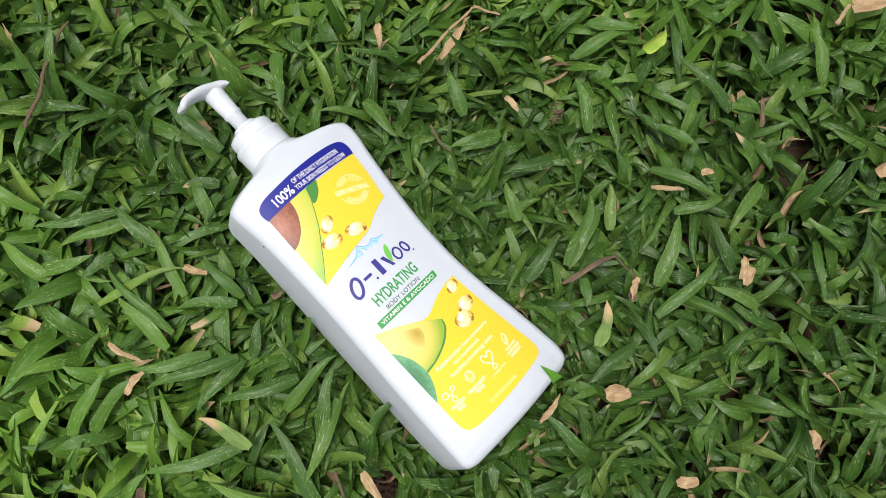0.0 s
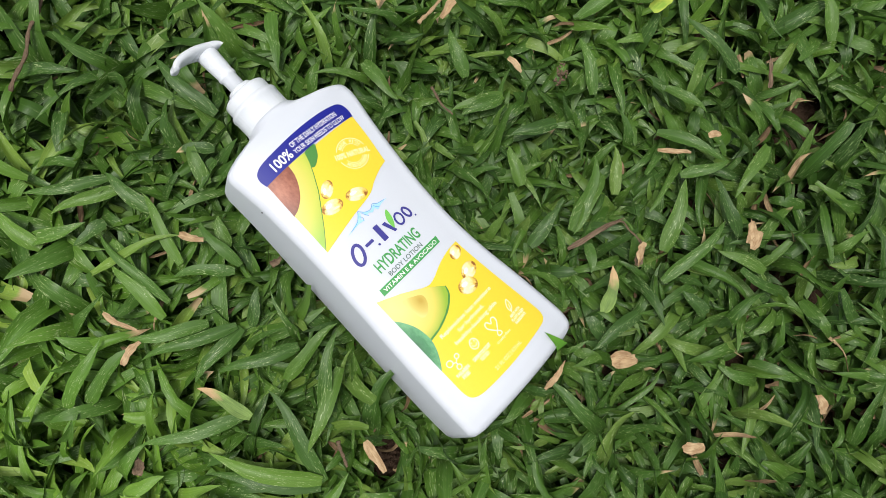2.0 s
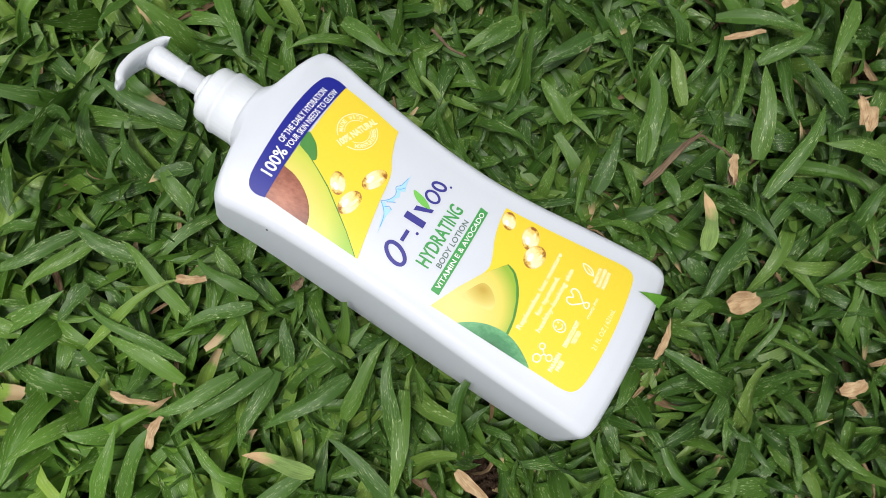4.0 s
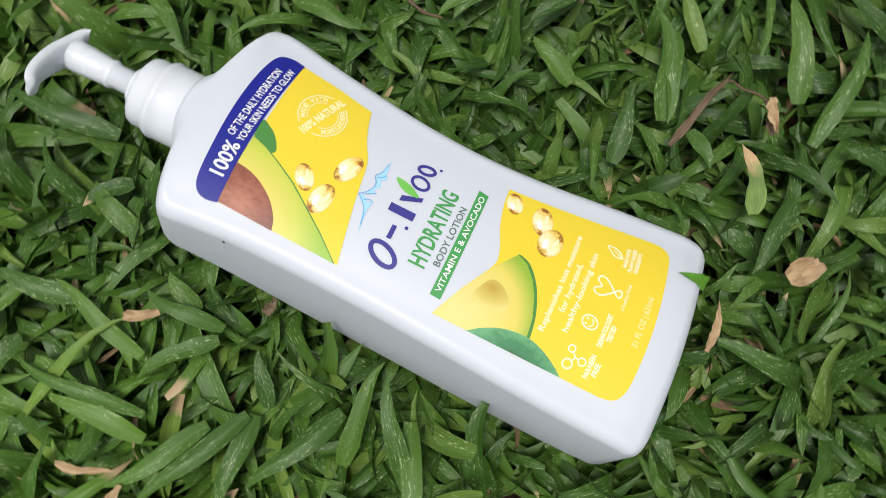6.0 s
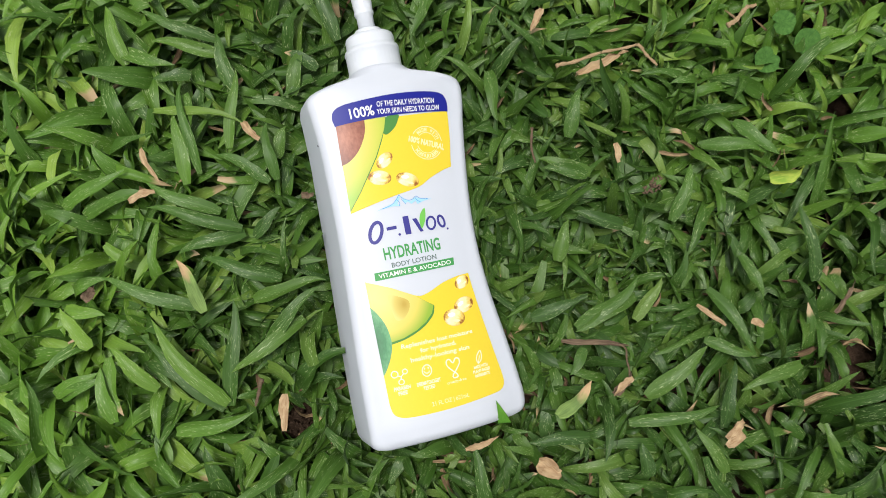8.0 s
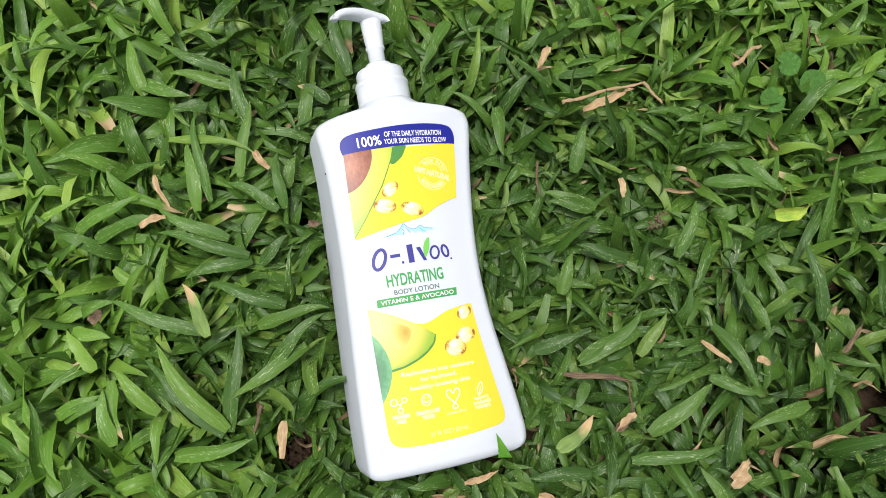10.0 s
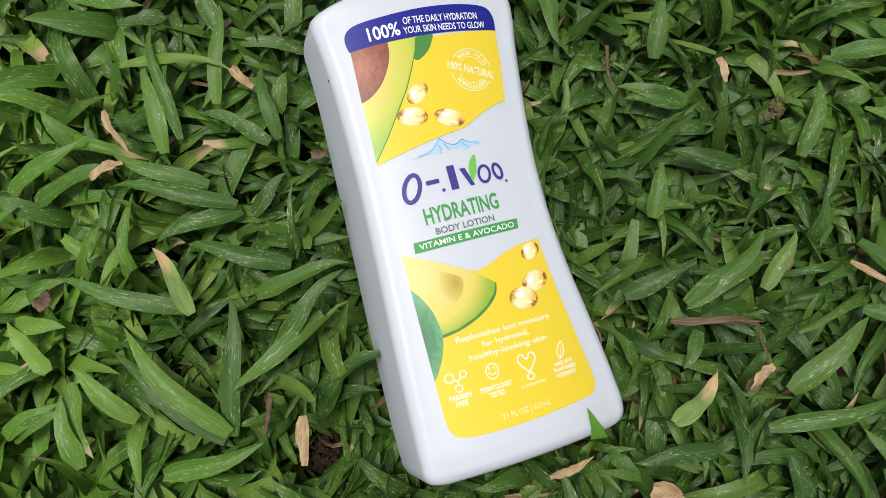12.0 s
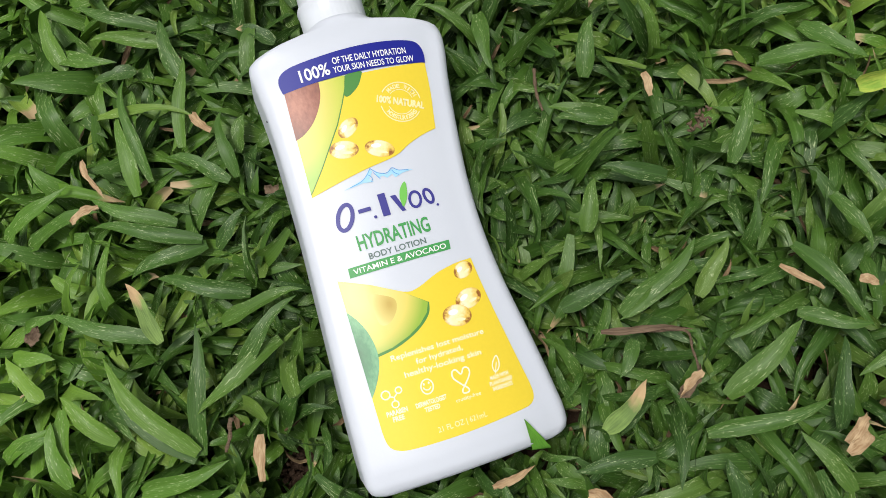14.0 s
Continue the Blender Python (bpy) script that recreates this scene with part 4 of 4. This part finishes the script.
def front_height(x, y):
    """How far the bottle's front lies from the label's plane near its base (millimetres)."""
    r = smooth_keys(np.array([y]), SECTION_Y, SECTION_R)[0]
    over = min(max(x - (r - EDGE), 0.0), EDGE * 0.97)
    return -np.interp(y, SECTION_Y, SECTION_F) - BULGE * (min(x, r - EDGE) - MIDDLE) ** 2 - EDGE + math.sqrt(EDGE**2 - over**2)


def folded_leaf():
    """A leaf that climbs the bottle's base and bends over on to its front: rows of y, middle x, width, height over the front."""
    rows = ((-100.2, 28.9, 8.0, -34.0), (-99.6, 28.0, 8.4, -20.0), (-98.8, 27.2, 8.2, -8.0), (-98.3, 26.6, 7.8, -1.6), (-97.3, 26.3, 7.4, 0.7), (-95.8, 25.6, 6.6, 1.0),
            (-93.4, 24.7, 5.2, 0.9), (-90.6, 23.6, 3.6, 0.9), (-87.6, 22.6, 1.9, 1.3), (-84.6, 21.4, 0.1, 2.0))
    verts = np.zeros((1, len(rows), len(ACROSS), 3))
    for i, (y, cx, w, h) in enumerate(rows):
        for k, q in enumerate(ACROSS):
            x = cx + q * w / 2
            verts[0, i, k] = (x / 1000, (y - 0.12 * q * w) / 1000, (front_height(x, max(y, -95.7)) + h + 0.25 * abs(q)) / 1000)
    uv = np.array([[q / 2 + 0.5, i / (len(rows) - 1)] for i in range(len(rows)) for q in ACROSS])
    me = blade_mesh("folded_leaf", verts, blade_quads(1, len(rows) - 1), uv)
    me.materials.append(M_FRESH)
    ob = new("folded_leaf", me)
    ob.matrix_world = B_POSE
    return tagged(ob, "bright green leaf tip bent over the bottle's base", "leaf")


folded_leaf()
stem("dry_twig", ((68, 68), (82, 76), (92, 81), (97, 76), (102, 70), (101, 65), (100, 61)), 1.0, M_BROWN, "thin bent dry brown grass stalk", "dry twigs")
leaf("dry_leaf", 66, 67, 93, 81.5, 2.8, M_BROWN, "narrow dry brown blade with a bent stalk", "dry leaf", "dry leaves in the lawn", z=0.035, lift=0.08, curl=0.3, ragged=0.15)
leaf("dry_leaf", 103, 71, 98, 60, 3.6, M_TAN, "curled dry tan leaf scrap caught in the grass", "dry leaf", "dry leaves in the lawn", z=0.036, lift=0.1, curl=0.7, ragged=0.2)
stem("dry_twig", ((-2, 146), (3, 138), (9, 132)), 1.3, M_BROWN, "thin dry brown grass stalk", "dry twigs")
stem("dry_twig", ((-42, -27), (-40, -33), (-37, -39)), 1.9, M_BROWN, "thin reddish brown grass runner over bare soil", "dry twigs")
stem("dry_twig", ((-210, 139), (-205, 156), (-202, 172), (-198, 185), (-193, 197)), 2.2, M_BROWN, "reddish brown grass runner", "dry twigs")
stem("dry_twig", ((204, 204), (210, 213), (217, 221)), 2.2, M_TAN, "pale dry grass stalk", "dry twigs")
stem("dry_twig", ((-9, 178), (-4, 184), (7, 197), (18, 209)), 1.9, M_TAN, "pale dry grass stalk", "dry twigs")

stem("dry_twig", ((18, 209), (24, 208), (32, 205)), 1.7, M_TAN, "pale dry grass stalk", "dry twigs")
leaf("dry_leaf", 2, 181, 18, 202, 4.4, M_TAN, "crumpled dry tan leaf along a broken stalk", "dry leaf", "dry leaves in the lawn", z=0.034, lift=0.2, curl=0.3, fold=0.7, seg=8, ragged=0.45, crease=0.5)
leaf("dry_leaf", -31, 199, -29, 187, 4.2, M_TAN, "dry tan leaf scrap caught in the grass", "dry leaf", "dry leaves in the lawn", z=0.034, lift=0.2, curl=0.2, fold=0.5, ragged=0.2, cut=0.9)
stem("dry_twig", ((50, 241), (52, 246), (53, 254), (56, 258)), 2.4, M_TAN, "pale dry grass stalk", "dry twigs")
leaf("dry_leaf", 57, -1, 68, 12, 3.4, M_TAN, "long dry tan leaf scrap beside the bottle's base", "dry leaf", "dry leaves in the lawn", z=0.026, lift=0.25, curl=0.3, fold=0.6, ragged=0.2, crease=0.5)
leaf("dry_leaf", -158, 31, -140, 20, 3.4, M_TAN, "narrow withered tan blade hanging in the grass", "dry leaf", "dry leaves in the lawn", z=0.033, lift=0.2, curl=0.4, fold=0.5, ragged=0.1)


def round_leaf(x, y, r, z, turn):
    """A small round, cupped and wavy weed leaf with a notch and veins."""
    bm = bmesh.new()
    lay = bm.loops.layers.uv.new("UVMap")
    mid = bm.verts.new((0, 0, -0.0014))
    rows = []
    for f in (0.35, 0.7, 1.0):
        row = []
        for a in np.linspace(0, 2 * math.pi, 40, endpoint=False):
            q = f * r * (1 - 0.30 * f * math.exp(-((a - math.pi) / 0.22) ** 2) + 0.03 * math.sin(5 * a))
            row.append(bm.verts.new((q * math.cos(a) / 1000, q * math.sin(a) / 1000, 0.0014 * (f * f - 1) + 0.0006 * f * math.sin(2 * a + turn) + 0.00025 * f * math.cos(10 * a))))
        rows.append(row)
    for i in range(40):
        bm.faces.new((mid, rows[0][i], rows[0][(i + 1) % 40]))
        for a, b in zip(rows, rows[1:]):
            bm.faces.new((a[i], b[i], b[(i + 1) % 40], a[(i + 1) % 40]))
    for f in bm.faces:
        for loop in f.loops:
            c = loop.vert.co
            loop[lay].uv = (math.atan2(c.y, c.x) * 1.6, math.hypot(c.x, c.y) / r * 1000)
    ob = part("round_weed_leaf", bm, M_CLOVER, None)
    ob.matrix_world = Matrix.Translation((x / 1000, y / 1000, z)) @ Euler((0.18 * math.sin(turn), 0.18 * math.cos(turn), turn)).to_matrix().to_4x4()
    return tagged(ob, "small round bright green weed leaf in the lawn", "leaf", "round weed leaves")


round_leaf(72, 258, 6.2, 0.033, 0.6)
round_leaf(88, 258, 7.2, 0.029, 2.4)
round_leaf(76, 241, 6.6, 0.026, 4.4)


def seed_head():
    bm = bmesh.new()
    rng = np.random.default_rng(8)
    for i in range(26):
        m = Matrix.Translation((rng.normal(0, 0.0016), rng.normal(0, 0.0026), rng.uniform(0, 0.003))) @ Euler(rng.uniform(0, 6, 3)).to_matrix().to_4x4() @ Matrix.Diagonal((0.0006, 0.0006, 0.0014, 1))
        bmesh.ops.create_icosphere(bm, subdivisions=1, radius=1.0, matrix=m)
    ob = part("seed_head", bm, M_BROWN, None)
    ob.data.uv_layers.new(name="UVMap")
    ob.location = (0.0625, 0.1555, 0.029)
    return tagged(ob, "small crumbly brown seed head on the grass", "seed head")


seed_head()


def soil_crumbs():
    bm = bmesh.new()
    rng = np.random.default_rng(12)
    for bx, by in ((-0.022, -0.041),):
        for i in range(130):
            r = rng.uniform(0.0006, 0.0022)
            m = Matrix.Translation((bx + rng.normal(0, 0.008), by + rng.normal(0, 0.008), -0.018 + rng.uniform(0, 0.004))) @ Euler(rng.uniform(0, 6, 3)).to_matrix().to_4x4() @ Matrix.Diagonal((r, r * 0.8, r * 0.6, 1))
            bmesh.ops.create_icosphere(bm, subdivisions=1, radius=1.0, matrix=m)
    ob = part("soil_crumbs", bm, M_SOIL, None, smooth=False)
    return tagged(ob, "loose crumbs of brown soil in a bare spot", "soil", kind="stuff")


soil_crumbs()
